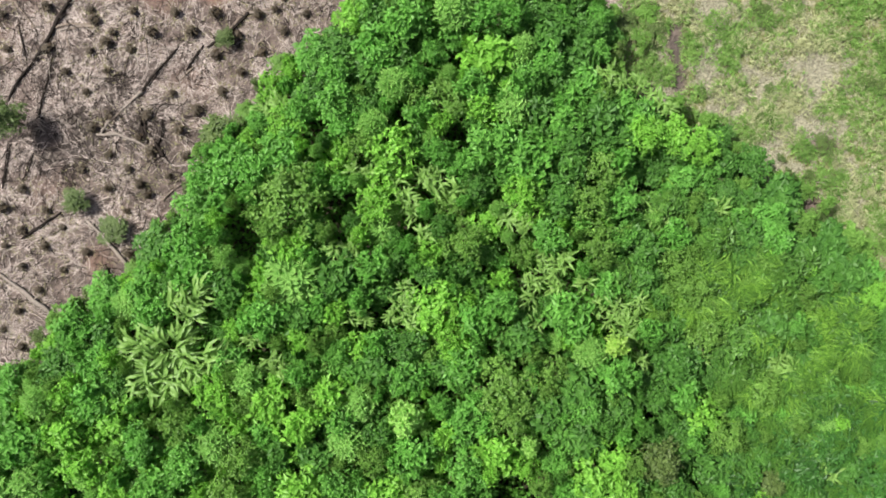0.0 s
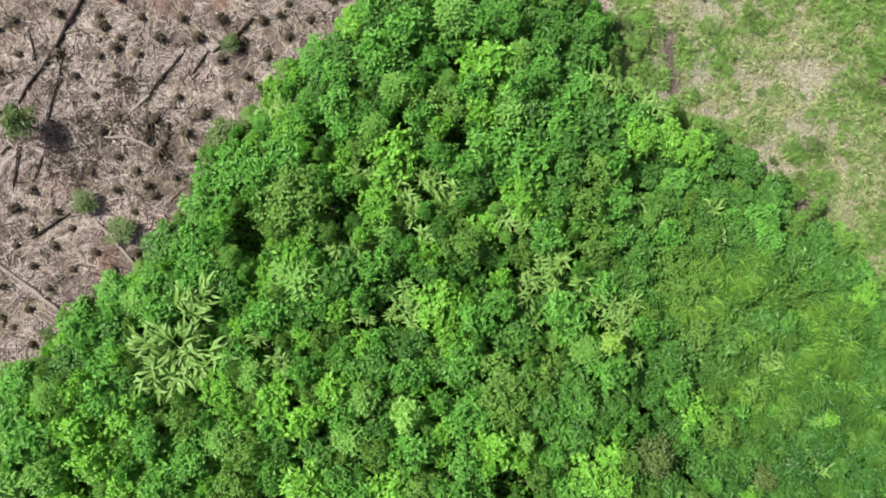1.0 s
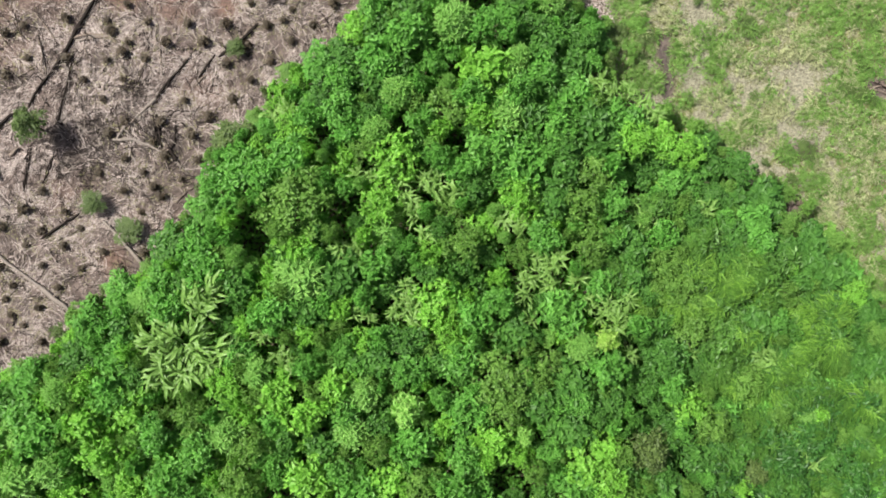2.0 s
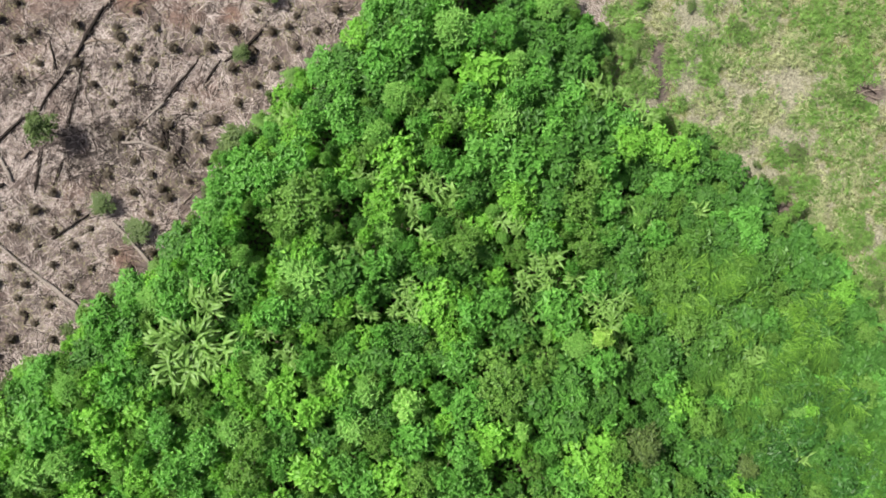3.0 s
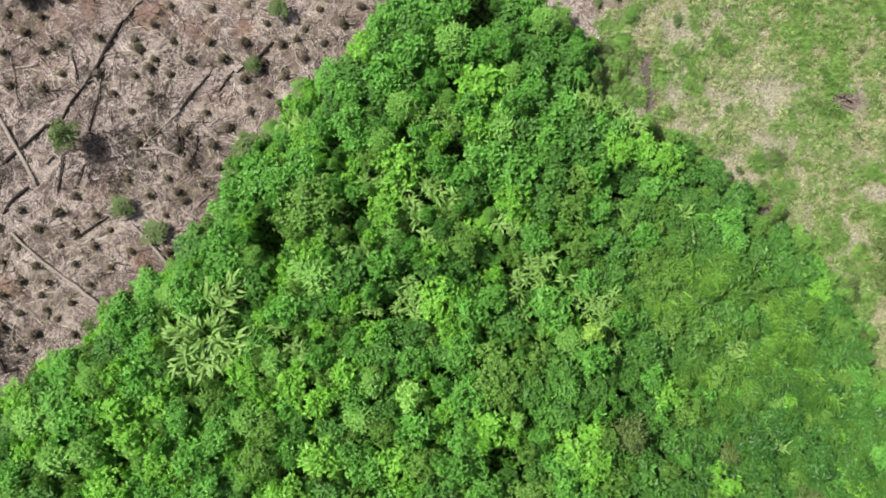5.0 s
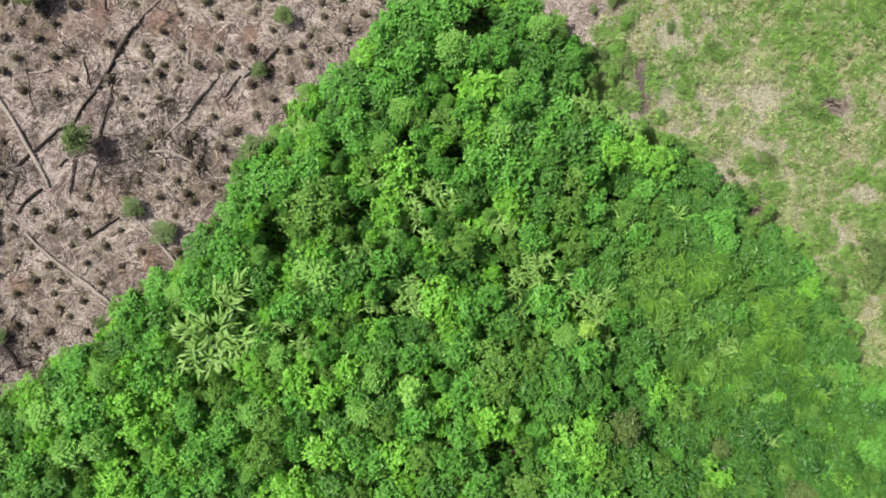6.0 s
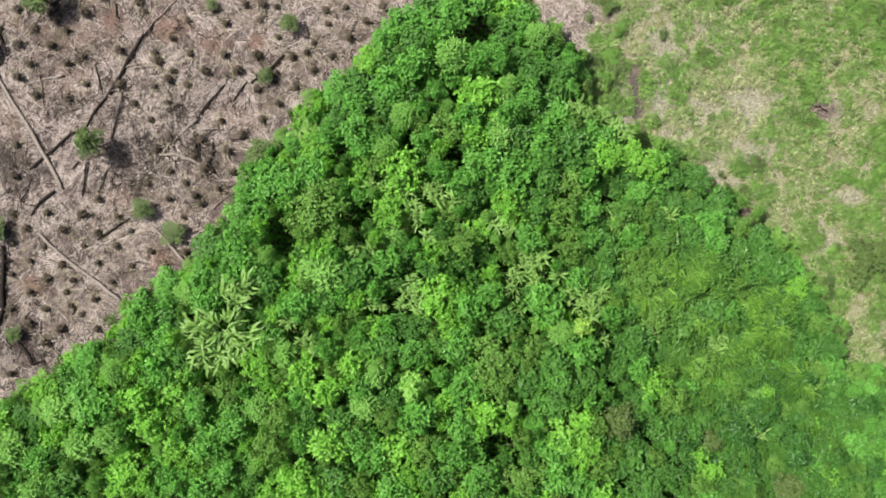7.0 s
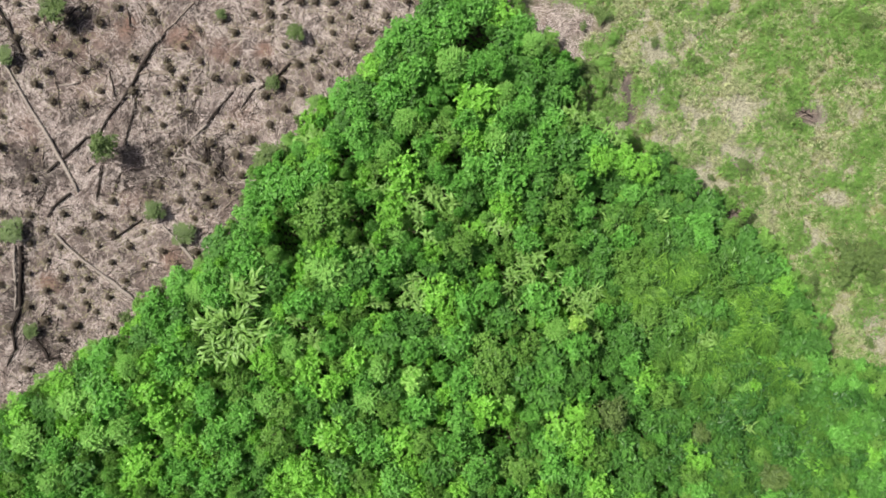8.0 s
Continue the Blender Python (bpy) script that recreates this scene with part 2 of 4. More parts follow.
DUG = [(17.3, 15.4, 0.7, 1.6), (17.6, 12.9, 0.6, 1.6), (34.0, 12.5, 1.7, 0.8), (27.7, 2.9, 1.1, 1.0), (28.4, 7.7, 1.1, 0.7)]
BARE = [(11.4, 21.4, 2.9, 2.1), (9.3, 19.6, 1.6, 1.3), (20.2, 17.7, 1.5, 2.1), (19.9, 14.2, 1.1, 2.4), (21.6, 10.5, 2.1, 1.6), (24.8, 6.2, 2.1, 1.6), (26.4, 8.6, 3.2, 1.6), (37.0, 4.6, 1.4, 1.2), (40.0, -6.3, 2.4, 2.7), (34.8, 12.8, 1.3, 1.6), (27.9, 13.4, 1.3, 2.1), (29.9, 1.1, 1.9, 2.4), (34.9, 0.6, 1.9, 1.3), (16.6, 12.9, 0.9, 3.2), (24.2, 12.6, 2.1, 2.1), (36.1, -8.5, 1.3, 1.0), (41.4, -9.0, 2.1, 1.1)]
RED = [(-24.7, 20.3, 2.4, 1.5), (-21.2, 19.0, 1.9, 1.6), (-17.1, 18.9, 1.2, 1.0), (-26.6, -1.1, 1.4, 1.4), (-42.3, -15.2, 2.1, 1.2), (-36.1, -10.7, 1.4, 0.9), (-38.2, -3.3, 1.6, 1.1), (-30.5, 21.5, 1.1, 1.1)]
# the spot at (-30.6, 9.0) also darkens a shrub's cast shadow into the soil
SCORCHED_AND_SHADE = [(-26.4, 9.6, 3.0, 1.9), (-24.2, 12.2, 1.4, 1.6), (17.3, 15.4, 0.6, 1.5), (17.6, 12.9, 0.5, 1.6), (28.4, 7.7, 0.9, 0.6), (34.0, 12.5, 1.5, 0.6), (-30.6, 9.0, 2.4, 1.4), (-28.4, 7.2, 3.4, 2.0), (-34.6, 13.6, 1.7, 1.3), (-22.6, 9.0, 1.9, 1.9), (-36.0, 22.0, 2.4, 1.3), (-39.8, 7.1, 3.2, 2.7), (-41.0, 1.1, 1.6, 1.9), (-38.6, -8.8, 2.7, 2.1), (-41.3, -5.5, 1.3, 3.7), (-33.0, 17.7, 1.3, 1.1), (-29.7, 15.0, 1.0, 1.2), (-41.5, 19.1, 1.3, 1.6)]
gx, gy = np.meshgrid(axis(2500, 56, 0.5), axis(2500, 40, 0.5))
rng = np.random.default_rng(3)
rough = np.where((abs(gx) < 56) & (abs(gy) < 40), rng.normal(0, 0.045, gx.shape), 0)
idx = np.arange(gx.size).reshape(gx.shape)
quads = np.stack([idx[:-1, :-1], idx[:-1, 1:], idx[1:, 1:], idx[1:, :-1]], axis=-1).reshape(-1, 4)
ground = new("ground", mesh("ground", np.stack([gx, gy, ground_z(gx, gy) + rough], axis=-1), quads, GROUND, smooth=True))
soil = np.stack([bare(gx, gy), red(gx, gy), east(gx, gy), scorched(gx, gy)], axis=-1)
ground.data.color_attributes.new("soil", "FLOAT_COLOR", "POINT").data.foreach_set("color", soil.ravel())
tagged(ground, "pinkish bare soil and patchy yellow-green turf", "ground", kind="structure")

FOREST = [(-45.6, -17.8), (-42.3, -15.9), (-38.9, -13.4), (-36.2, -11.9), (-33.2, -9.9), (-30.2, -7.2), (-28.5, -5.6), (-25.8, -3.2), (-23.4, -2.1),
          (-22.3, 0.0), (-20.4, 1.6), (-18.8, 3.7), (-18.3, 5.8), (-17.4, 7.4), (-14.2, 10.0), (-13.7, 11.6), (-11.9, 12.9), (-10.3, 14.7), (-7.6, 16.0),
          (-6.3, 18.1), (-5.0, 19.9), (-2.4, 20.9), (-0.8, 23.0), (2.3, 26.6), (5.4, 22.9), (7.8, 20.6), (9.1, 18.8), (11.7, 17.7), (12.7, 15.7), (11.7, 13.6),
          (15.9, 10.7), (16.9, 9.3), (21.3, 8.6), (20.5, 7.1), (22.4, 5.3), (25.7, 4.7), (26.8, 2.7), (28.8, 2.1), (29.9, 0.1), (31.7, -1.5), (34.1, -4.9),
          (35.9, -9.5), (40.7, -11.1), (48.5, -13.0), (50.4, -29.1), (-49.1, -30.4)]

# soil under the trees lies under fallen leaves
shed = np.clip((inside(FOREST, gx, gy) * 2 - 1) * edge_distance(FOREST, gx, gy) / 1.2, 0, 1)
ground.data.attributes.new("leaf_litter", "FLOAT", "POINT").data.foreach_set("value", shed.ravel())
TUFTS_A = [
    (-40.91, 23.48), (-39.27, 22.01), (-36.18, 21.71), (-35.7, 20.85), (-34.82, 20.14), (-41.07, 20.34), (-37.75, 20.27), (-42.49, 21.76),
    (-39.32, 18.87), (-36.28, 18.74), (-41.23, 17.31), (-38.24, 17.02), (-34.8, 17.11), (-33.01, 15.15), (-34.79, 13.86), (-37.83, 14.25),
    (-42.85, 12.86), (-32.98, 21.64), (-31.37, 23.13), (-29.78, 18.27), (-29.86, 15.14), (-42.58, 15.91), (-39.47, 15.89), (-33.36, 17.75),
    (-34.4, 23.16),
]
TUFTS_B = [
    (-27.54, 21.87), (-28.08, 22.73), (-24.99, 19.37), (-26.59, 18.09), (-26.27, 17.28), (-24.96, 16.36), (-25.3, 15.55), (-26.62, 14.91),
    (-25.32, 13.44), (-26.98, 11.93), (-28.45, 13.4), (-23.44, 20.92), (-23.36, 17.96), (-23.66, 15.11), (-21.89, 16.34), (-20.13, 17.78),
    (-20.01, 20.63), (-21.09, 21.93), (-18.14, 22.33), (-16.51, 22.32), (-17.14, 17.77), (-18.89, 16.33), (-17.15, 14.65), (-15.17, 19.37),
    (-15.2, 13.35), (-16.68, 11.9), (-20.5, 11.8), (-16.67, 23.55), (-15.26, 22.1), (-16.74, 20.88),
]
TUFTS_C = [
    (-42.9, 9.81), (-39.78, 9.63), (-43.23, 6.53), (-43.11, 3.51), (-40.1, 3.29), (-36.76, 3.29), (-33.54, 3.18), (-31.97, 4.6),
    (-30.22, 2.96), (-39.83, 6.74), (-35.33, 1.76), (-38.67, 1.87), (-41.47, 1.59), (-43.04, 0.88), (-40.03, 0.49), (-32.12, 1.43),
    (-29.01, 1.65), (-37.13, 0.22), (-33.46, 0.28), (-30.36, 0.23), (-25.29, 10.14), (-26.57, 9.17), (-23.0, 8.51), (-22.02, 7.42),
    (-25.32, 7.21), (-23.84, 6.07), (-25.4, 4.6), (-28.54, 4.55), (-22.37, 4.21), (-20.82, 5.52), (-19.33, 7.04), (-19.98, 9.04),
    (-18.6, 10.5), (-22.33, 10.13), (-24.03, 2.91), (-27.42, 6.07), (-22.92, 4.87),
]
TUFTS_D = [
    (-38.49, -1.15), (-35.43, -1.48), (-32.15, -1.31), (-29.05, -1.58), (-40.18, -2.42), (-36.9, -2.8), (-35.19, -4.06), (-32.41, -4.71),
    (-30.89, -3.12), (-40.34, -5.56), (-38.53, -4.07), (-37.16, -5.61), (-33.76, -6.15), (-35.73, -7.48), (-38.68, -6.94), (-37.2, -8.76),
    (-32.28, -7.47), (-34.76, -5.33), (-23.89, -0.31), (-25.73, -1.73), (-43.18, -0.5), (-43.11, -3.53), (-42.34, -7.67), (-40.55, -11.71),
    (-27.21, -0.21), (-34.45, -2.96), (-13.63, 23.53), (-12.27, 23.52), (-10.82, 21.8), (-8.98, 22.05), (-10.66, 20.57), (-7.57, 23.32),
    (-5.53, 22.13), (-3.53, 23.45), (-8.61, 19.27), (-7.09, 20.81), (-11.91, 18.86), (-12.57, 18.01), (-13.87, 17.59), (-10.29, 17.62),
    (-11.92, 16.29), (-13.67, 14.79), (-15.51, 16.04), (-10.65, 23.5),
]
LOGS = [
    ('pale', [(-43.19, 19.36), (-41.25, 15.82), (-39.52, 12.83), (-37.46, 9.4), (-36.27, 7.22), (-35.29, 5.47)], 0.2, 0.3),
    ('char', [(-43.34, 23.68), (-42.04, 21.67), (-40.75, 18.96)], 0.3, 0.26),
    ('char', [(-27.63, 19.74), (-28.64, 18.02), (-29.87, 15.87), (-30.99, 14.15)], 0.22, 0.26),
    ('char', [(-30.99, 14.15), (-32.1, 12.86), (-33.23, 10.91)], 0.18, 0.14),
    ('char', [(-33.23, 10.91), (-34.56, 10.69), (-36.07, 9.28), (-38.48, 7.27)], 0.16, 0.22),
    ('twig', [(-23.82, 23.68), (-25.31, 22.2), (-27.08, 20.6)], 0.12, 0.1),
    ('char', [(-29.49, 14.79), (-29.79, 13.33), (-30.36, 11.17), (-30.7, 9.92)], 0.12, 0.14),
    ('char', [(-19.9, 15.5), (-20.89, 14.32), (-21.78, 13.35), (-22.72, 11.9)], 0.1, 0.18),
    ('pale', [(-22.72, 11.9), (-23.43, 11.26), (-24.43, 10.39)], 0.26, 0.14),
    ('pale', [(-26.26, 8.66), (-24.77, 8.72), (-23.51, 8.28), (-21.82, 7.35), (-20.3, 6.11)], 0.2, 0.12),
    ('pale', [(-25.98, 8.72), (-25.42, 9.58), (-24.98, 10.12)], 0.22, 0.1),
    ('twig', [(-24.43, 10.39), (-25.2, 9.69), (-26.42, 9.26)], 0.16, 0.08),
    ('char', [(-23.06, 10.71), (-22.9, 9.47), (-22.53, 8.28)], 0.14, 0.2),
    ('char', [(-21.82, 8.06), (-21.44, 7.46), (-21.11, 6.97)], 0.24, 0.2),
    ('char', [(-32.94, 7.97), (-33.17, 6.45), (-33.58, 4.6)], 0.08, 0.11),
    ('twig', [(-29.31, 16.73), (-27.88, 17.0), (-26.34, 16.93)], 0.16, 0.1),
    ('twig', [(-28.43, 16.51), (-28.23, 15.22), (-27.64, 13.7)], 0.08, 0.06),
    ('char', [(-31.18, 7.15), (-31.58, 6.01), (-31.81, 5.19)], 0.1, 0.08),
    ('char', [(-18.05, 15.38), (-18.71, 14.53), (-19.37, 13.56)], 0.12, 0.18),
    ('twig', [(-14.45, 18.16), (-15.43, 17.3), (-16.08, 16.45)], 0.12, 0.14),
    ('char', [(-36.07, 5.31), (-37.3, 4.38), (-38.32, 3.07)], 0.26, 0.18),
    ('char', [(-29.12, 2.85), (-30.46, 1.92), (-32.25, 0.77)], 0.14, 0.2),
    ('pale', [(-37.57, 1.43), (-34.82, -1.2), (-32.07, -3.28), (-29.71, -5.14)], 0.22, 0.26),
    ('pale', [(-27.25, 2.3), (-25.51, 0.45), (-23.82, -1.51)], 0.22, 0.26),
    ('char', [(-41.04, 0.22), (-40.95, -1.38), (-41.09, -3.3), (-41.18, -5.78)], 0.34, 0.3),
    # added strip for the pale, sunward side of the charred log above
    ('pale', [(-41.6, 0.22), (-41.68, -1.65), (-41.55, -3.85), (-41.8, -5.95)], 0.2, 0.16),
    ('char', [(-41.18, -5.78), (-42.05, -7.72), (-41.75, -9.93), (-42.67, -11.59)], 0.3, 0.14),
    ('char', [(-39.83, -8.81), (-38.73, -10.35), (-38.41, -11.02)], 0.24, 0.3),
    ('twig', [(-38.13, -7.48), (-37.04, -9.02), (-35.5, -10.45)], 0.12, 0.1),
    ('twig', [(-20.63, 21.25), (-18.67, 21.08), (-16.5, 20.42), (-14.33, 19.65), (-11.35, 19.21)], 0.14, 0.08),
    ('twig', [(-34.6, 7.43), (-33.87, 8.08)], 0.22, 0.2),
    ('twig', [(-31.85, 15.78), (-31.98, 14.15), (-31.71, 13.61)], 0.1, 0.08),
    ('twig', [(-37.69, 16.78), (-37.38, 14.99), (-37.24, 13.36), (-36.75, 12.28)], 0.08, 0.1),
    ('twig', [(-29.04, 21.69), (-28.7, 22.76), (-29.24, 23.51)], 0.1, 0.12),
    ('char', [(-30.55, 23.52), (-30.24, 22.23), (-30.09, 21.16)], 0.1, 0.12),
    ('char', [(-36.29, 22.28), (-35.51, 22.92), (-34.51, 23.55)], 0.18, 0.12),
    ('twig', [(-35.3, 22.11), (-34.41, 22.91), (-33.3, 23.76)], 0.14, 0.1),
    ('twig', [(-28.43, 16.51), (-27.44, 16.78), (-26.24, 16.77), (-25.91, 16.18)], 0.1, 0.12),
    ('char', [(-33.16, 7.65), (-33.4, 6.01), (-33.53, 4.81)], 0.07, 0.1),
    ('char', [(-38.33, 6.56), (-38.74, 5.2), (-39.19, 4.49)], 0.09, 0.1),
    ('twig', [(-9.72, 21.55), (-7.3, 21.1), (-4.6, 20.66)], 0.1, 0.08),
    ('twig', [(-7.83, 23.02), (-6.49, 22.48), (-4.33, 21.77)], 0.1, 0.1),
    ('twig', [(-14.99, 17.84), (-12.98, 18.04), (-11.84, 18.03)], 0.12, 0.1),
    ('char', [(-15.4, 23.19), (-14.58, 23.72), (-13.77, 24.14)], 0.12, 0.14),
    ('char', [(-38.56, -5.77), (-39.13, -6.6), (-39.7, -7.26)], 0.12, 0.14),
    ('twig', [(-38.77, 10.38), (-38.85, 9.02), (-38.92, 7.87)], 0.1, 0.1),
    ('char', [(-21.26, 9.79), (-21.37, 8.44), (-21.82, 7.63)], 0.14, 0.1),
    ('char', [(-22.78, 10.6), (-22.9, 9.25), (-22.53, 8.17)], 0.14, 0.12),
    ('twig', [(-21.25, 3.72), (-20.42, 4.59), (-19.87, 4.91)], 0.1, 0.08),
    ('twig', [(-37.62, -2.74), (-38.74, -3.13), (-40.14, -3.3)], 0.07, 0.07),
    ('char', [(-15.98, 15.7), (-15.44, 15.26), (-15.16, 16.23)], 0.1, 0.1),
    ('twig', [(-14.35, 14.61), (-13.92, 15.58), (-13.37, 15.79)], 0.1, 0.1),
    ('twig', [(-10.54, 18.61), (-10.0, 17.7), (-9.47, 16.84)], 0.08, 0.08),
    ('char', [(-31.97, 5.19), (-31.63, 6.56), (-31.17, 7.37)], 0.08, 0.1),
    ('twig', [(-30.74, 6.66), (-31.28, 7.37), (-30.41, 6.28)], 0.06, 0.06),
    ('twig', [(-34.75, 4.65), (-34.09, 3.72), (-33.55, 3.29)], 0.07, 0.07),
]
LOGS += [
    ('twig', [(-33.88, 19.23), (-32.45, 18.7), (-31.41, 17.43), (-30.75, 16.58)], 0.12, 0.1), ('char', [(-32.19, 17.01), (-31.51, 14.27)], 0.1, 0.12),
    ('pale', [(-29.08, 16.48), (-27.64, 16.8), (-26.25, 16.89)], 0.16, 0.1), ('pale', [(-37.16, 15.75), (-35.09, 16.03)], 0.12, 0.14),
    ('pale', [(-12.24, 17.85), (-13.52, 17.77), (-14.57, 17.77)], 0.12, 0.16), ('char', [(-14.57, 17.77), (-15.66, 16.75), (-17.82, 15.25)], 0.16, 0.2),
    ('twig', [(-18.88, 13.8), (-19.98, 12.86)], 0.12, 0.08), ('char', [(-22.77, 10.6), (-22.37, 8.04)], 0.16, 0.12), ('twig', [(-22.52, 16.77), (-22.31, 13.81)], 0.08, 0.1),
    ('char', [(-27.6, 19.52), (-26.73, 20.79)], 0.18, 0.14), ('char', [(-34.26, -5.29), (-34.72, -6.35)], 0.14, 0.12),
    ('pale', [(27.61, 4.97), (30.53, 4.97)], 0.1, 0.08), ('char', [(32.11, 5.16), (32.5, 3.75)], 0.14, 0.1),
    ('twig', [(32.5, 12.23), (33.78, 12.59), (35.16, 12.78)], 0.12, 0.1), ('twig', [(32.9, 12.7), (34.2, 12.2), (35.0, 12.0)], 0.1, 0.08), ('char', [(33.5, 13.0), (34.6, 12.4)], 0.1, 0.12),
]
FIELD_SHRUBS = [
    (-16.2, 8.3, 1.45, 3.6),
    (-31.87, 9.4, 1.21, 4.0), (-36.45, 22.59, 1.36, 3.5), (-27.58, 3.56, 0.89, 1.7), (-24.91, 1.52, 1.05, 1.6), (-16.2, 15.8, 0.66, 1.5),
    (-14.0, 20.3, 0.8, 1.9), (-21.2, 22.3, 0.47, 1.0), (-41.33, 1.61, 1.16, 1.8), (-39.99, -8.05, 0.68, 1.4), (-42.03, 18.54, 0.94, 1.6),
]
NORTH_EDGE = [
    ('mid', 0.7, 20.3, 2.0), ('mid', 2.8, 21.5, 1.5), ('dark', -0.8, 22.0, 1.3), ('mid', -3.3, 19.5, 1.6), ('dark', 4.3, 19.7, 1.8), ('mid', 6.9, 20.2, 1.1),
    ('mid', -4.9, 18.2, 1.1), ('dark', -2.3, 18.0, 1.3), ('pale', 0.7, 16.5, 1.4), ('yellow', -6.5, 16.3, 1.1), ('dark', -4.9, 16.5, 1.1), ('mid', -2.5, 15.7, 1.3),
    ('mid', 2.8, 16.0, 1.2), ('mid', 4.8, 16.1, 1.1), ('dark', 6.9, 16.6, 1.3), ('pale', 8.1, 18.4, 1.1), ('mid', -9.5, 13.7, 1.4), ('dark', -7.5, 14.3, 1.3),
    ('mid', -4.8, 14.0, 1.3), ('mid', -0.8, 13.6, 1.2), ('yellow', 3.3, 13.3, 1.6), ('pale', 5.5, 14.0, 0.9), ('dark', 7.3, 14.7, 1.2), ('mid', 7.0, 12.7, 1.3),
    ('dark', -9.5, 11.1, 1.2), ('mid', -7.3, 10.4, 1.4), ('dark', -5.3, 9.7, 1.2), ('pale', -3.3, 11.3, 1.1), ('pale', -4.8, 8.5, 1.0), ('fine', 0.0, 10.4, 1.8),
]
NORTH_MIDDLE = [
    ('mid', 2.3, 11.1, 1.2), ('yellow', -0.2, 8.7, 1.4), ('dark', 2.0, 8.9, 1.3), ('pale', 4.8, 9.8, 1.3), ('dark', 6.6, 9.6, 1.2), ('yellow', -11.0, 8.6, 1.4),
    ('dark', -8.4, 7.6, 1.1), ('mid', -9.9, 9.7, 1.0), ('dark', 9.7, 13.6, 1.5), ('mid', 9.6, 11.2, 1.4), ('dark', 7.9, 11.3, 1.1), ('dark', 10.9, 8.9, 1.4),
    ('mid', 8.5, 8.8, 1.2), ('yellow', 13.9, 7.9, 1.3), ('yellow', 16.1, 8.0, 1.2), ('yellow', 18.1, 7.2, 1.3), ('dark', 12.4, 7.7, 1.2), ('mid', 18.7, 5.7, 1.3),
    ('fine', 11.0, 5.6, 1.5), ('dark', 8.9, 6.1, 1.3), ('dark', 15.1, 5.7, 1.5), ('mid', 17.1, 4.9, 1.3), ('dark', 22.0, 6.0, 1.2), ('dark', 20.4, 4.2, 1.4),
    ('dark', 23.8, 3.7, 1.4), ('dark', 10.2, 15.4, 1.1), ('mid', 13.2, 9.6, 1.2), ('mid', 5.8, 11.6, 1.2),
]
WEST = [
    ('mid', -15.1, 5.7, 1.5), ('mid', -17.4, 4.9, 1.1), ('mid', -17.6, 2.6, 1.4), ('fine', -14.7, 3.3, 1.3), ('fine', -10.8, 3.5, 2.4),
    ('fine', -8.4, 3.4, 1.8), ('mid', -11.4, 6.6, 1.5), ('pale', -8.8, 6.8, 1.2), ('fine', -11.8, 1.3, 1.5), ('yellow', -10.8, 0.0, 1.3), ('dark', -20.7, 0.0, 1.4),
    ('pale', -15.2, -0.5, 1.2), ('mid', -18.3, 0.0, 1.3), ('mid', -17.6, -1.8, 1.4), ('mid', -21.2, -2.6, 1.3), ('dark', -19.4, -2.6, 1.3), ('mid', -20.6, -4.6, 1.3),
    ('dark', -15.1, -2.8, 1.2), ('yellow', -4.8, 3.3, 1.5), ('yellow', -3.3, 6.6, 1.5), ('pale', -6.0, 4.8, 1.2), ('yellow', -5.8, 1.0, 1.4), ('fine', -8.1, 1.0, 1.1),
    ('dark', -3.3, 0.8, 1.2), ('dark', -7.4, -2.0, 1.4), ('pale', -10.6, -2.0, 1.8), ('dark', -10.0, -4.6, 1.3), ('mid', -12.4, -4.8, 1.4), ('mid', -4.8, -1.1, 1.1),
    ('mid', -13.5, 5.6, 1.3),
]
MIDDLE = [
    ('mid', 3.3, 7.1, 1.4), ('mid', 1.3, 5.8, 1.5), ('mid', -0.2, 6.6, 1.1), ('dark', 2.5, 4.6, 1.2), ('mid', 5.8, 6.1, 1.5), ('yellow', 5.3, 4.1, 1.3),
    ('pale', 3.8, 2.8, 1.0), ('mid', 1.3, 3.3, 1.3), ('mid', -1.2, 2.8, 1.0), ('fine', 1.5, 0.5, 2.0), ('yellow', -1.0, -0.2, 1.4), ('dark', 0.0, 1.5, 0.8),
    ('pale', 4.5, 0.8, 1.3), ('yellow', 4.1, -2.0, 1.3), ('dark', -0.8, -1.6, 1.0), ('yellow', -0.2, -4.0, 1.8), ('dark', 8.1, 3.6, 1.4), ('mid', 7.3, 1.1, 1.4),
    ('dark', 8.9, 7.4, 1.2), ('fine', 10.3, 3.4, 1.4), ('mid', 12.4, 3.0, 1.3), ('pale', 14.9, 2.1, 1.2), ('dark', 14.0, 0.3, 1.4), ('fine', 10.8, 0.4, 1.4),
    ('mid', 9.7, -1.5, 1.3), ('dark', 14.0, -2.1, 1.4), ('mid', 4.3, -4.1, 1.1), ('dark', 6.6, -4.6, 1.1), ('mid', 2.3, -4.8, 1.3), ('mid', 8.8, -4.6, 1.4),
    ('dark', 5.4, -6.2, 1.3), ('mid', -5.8, -3.6, 1.0),
]
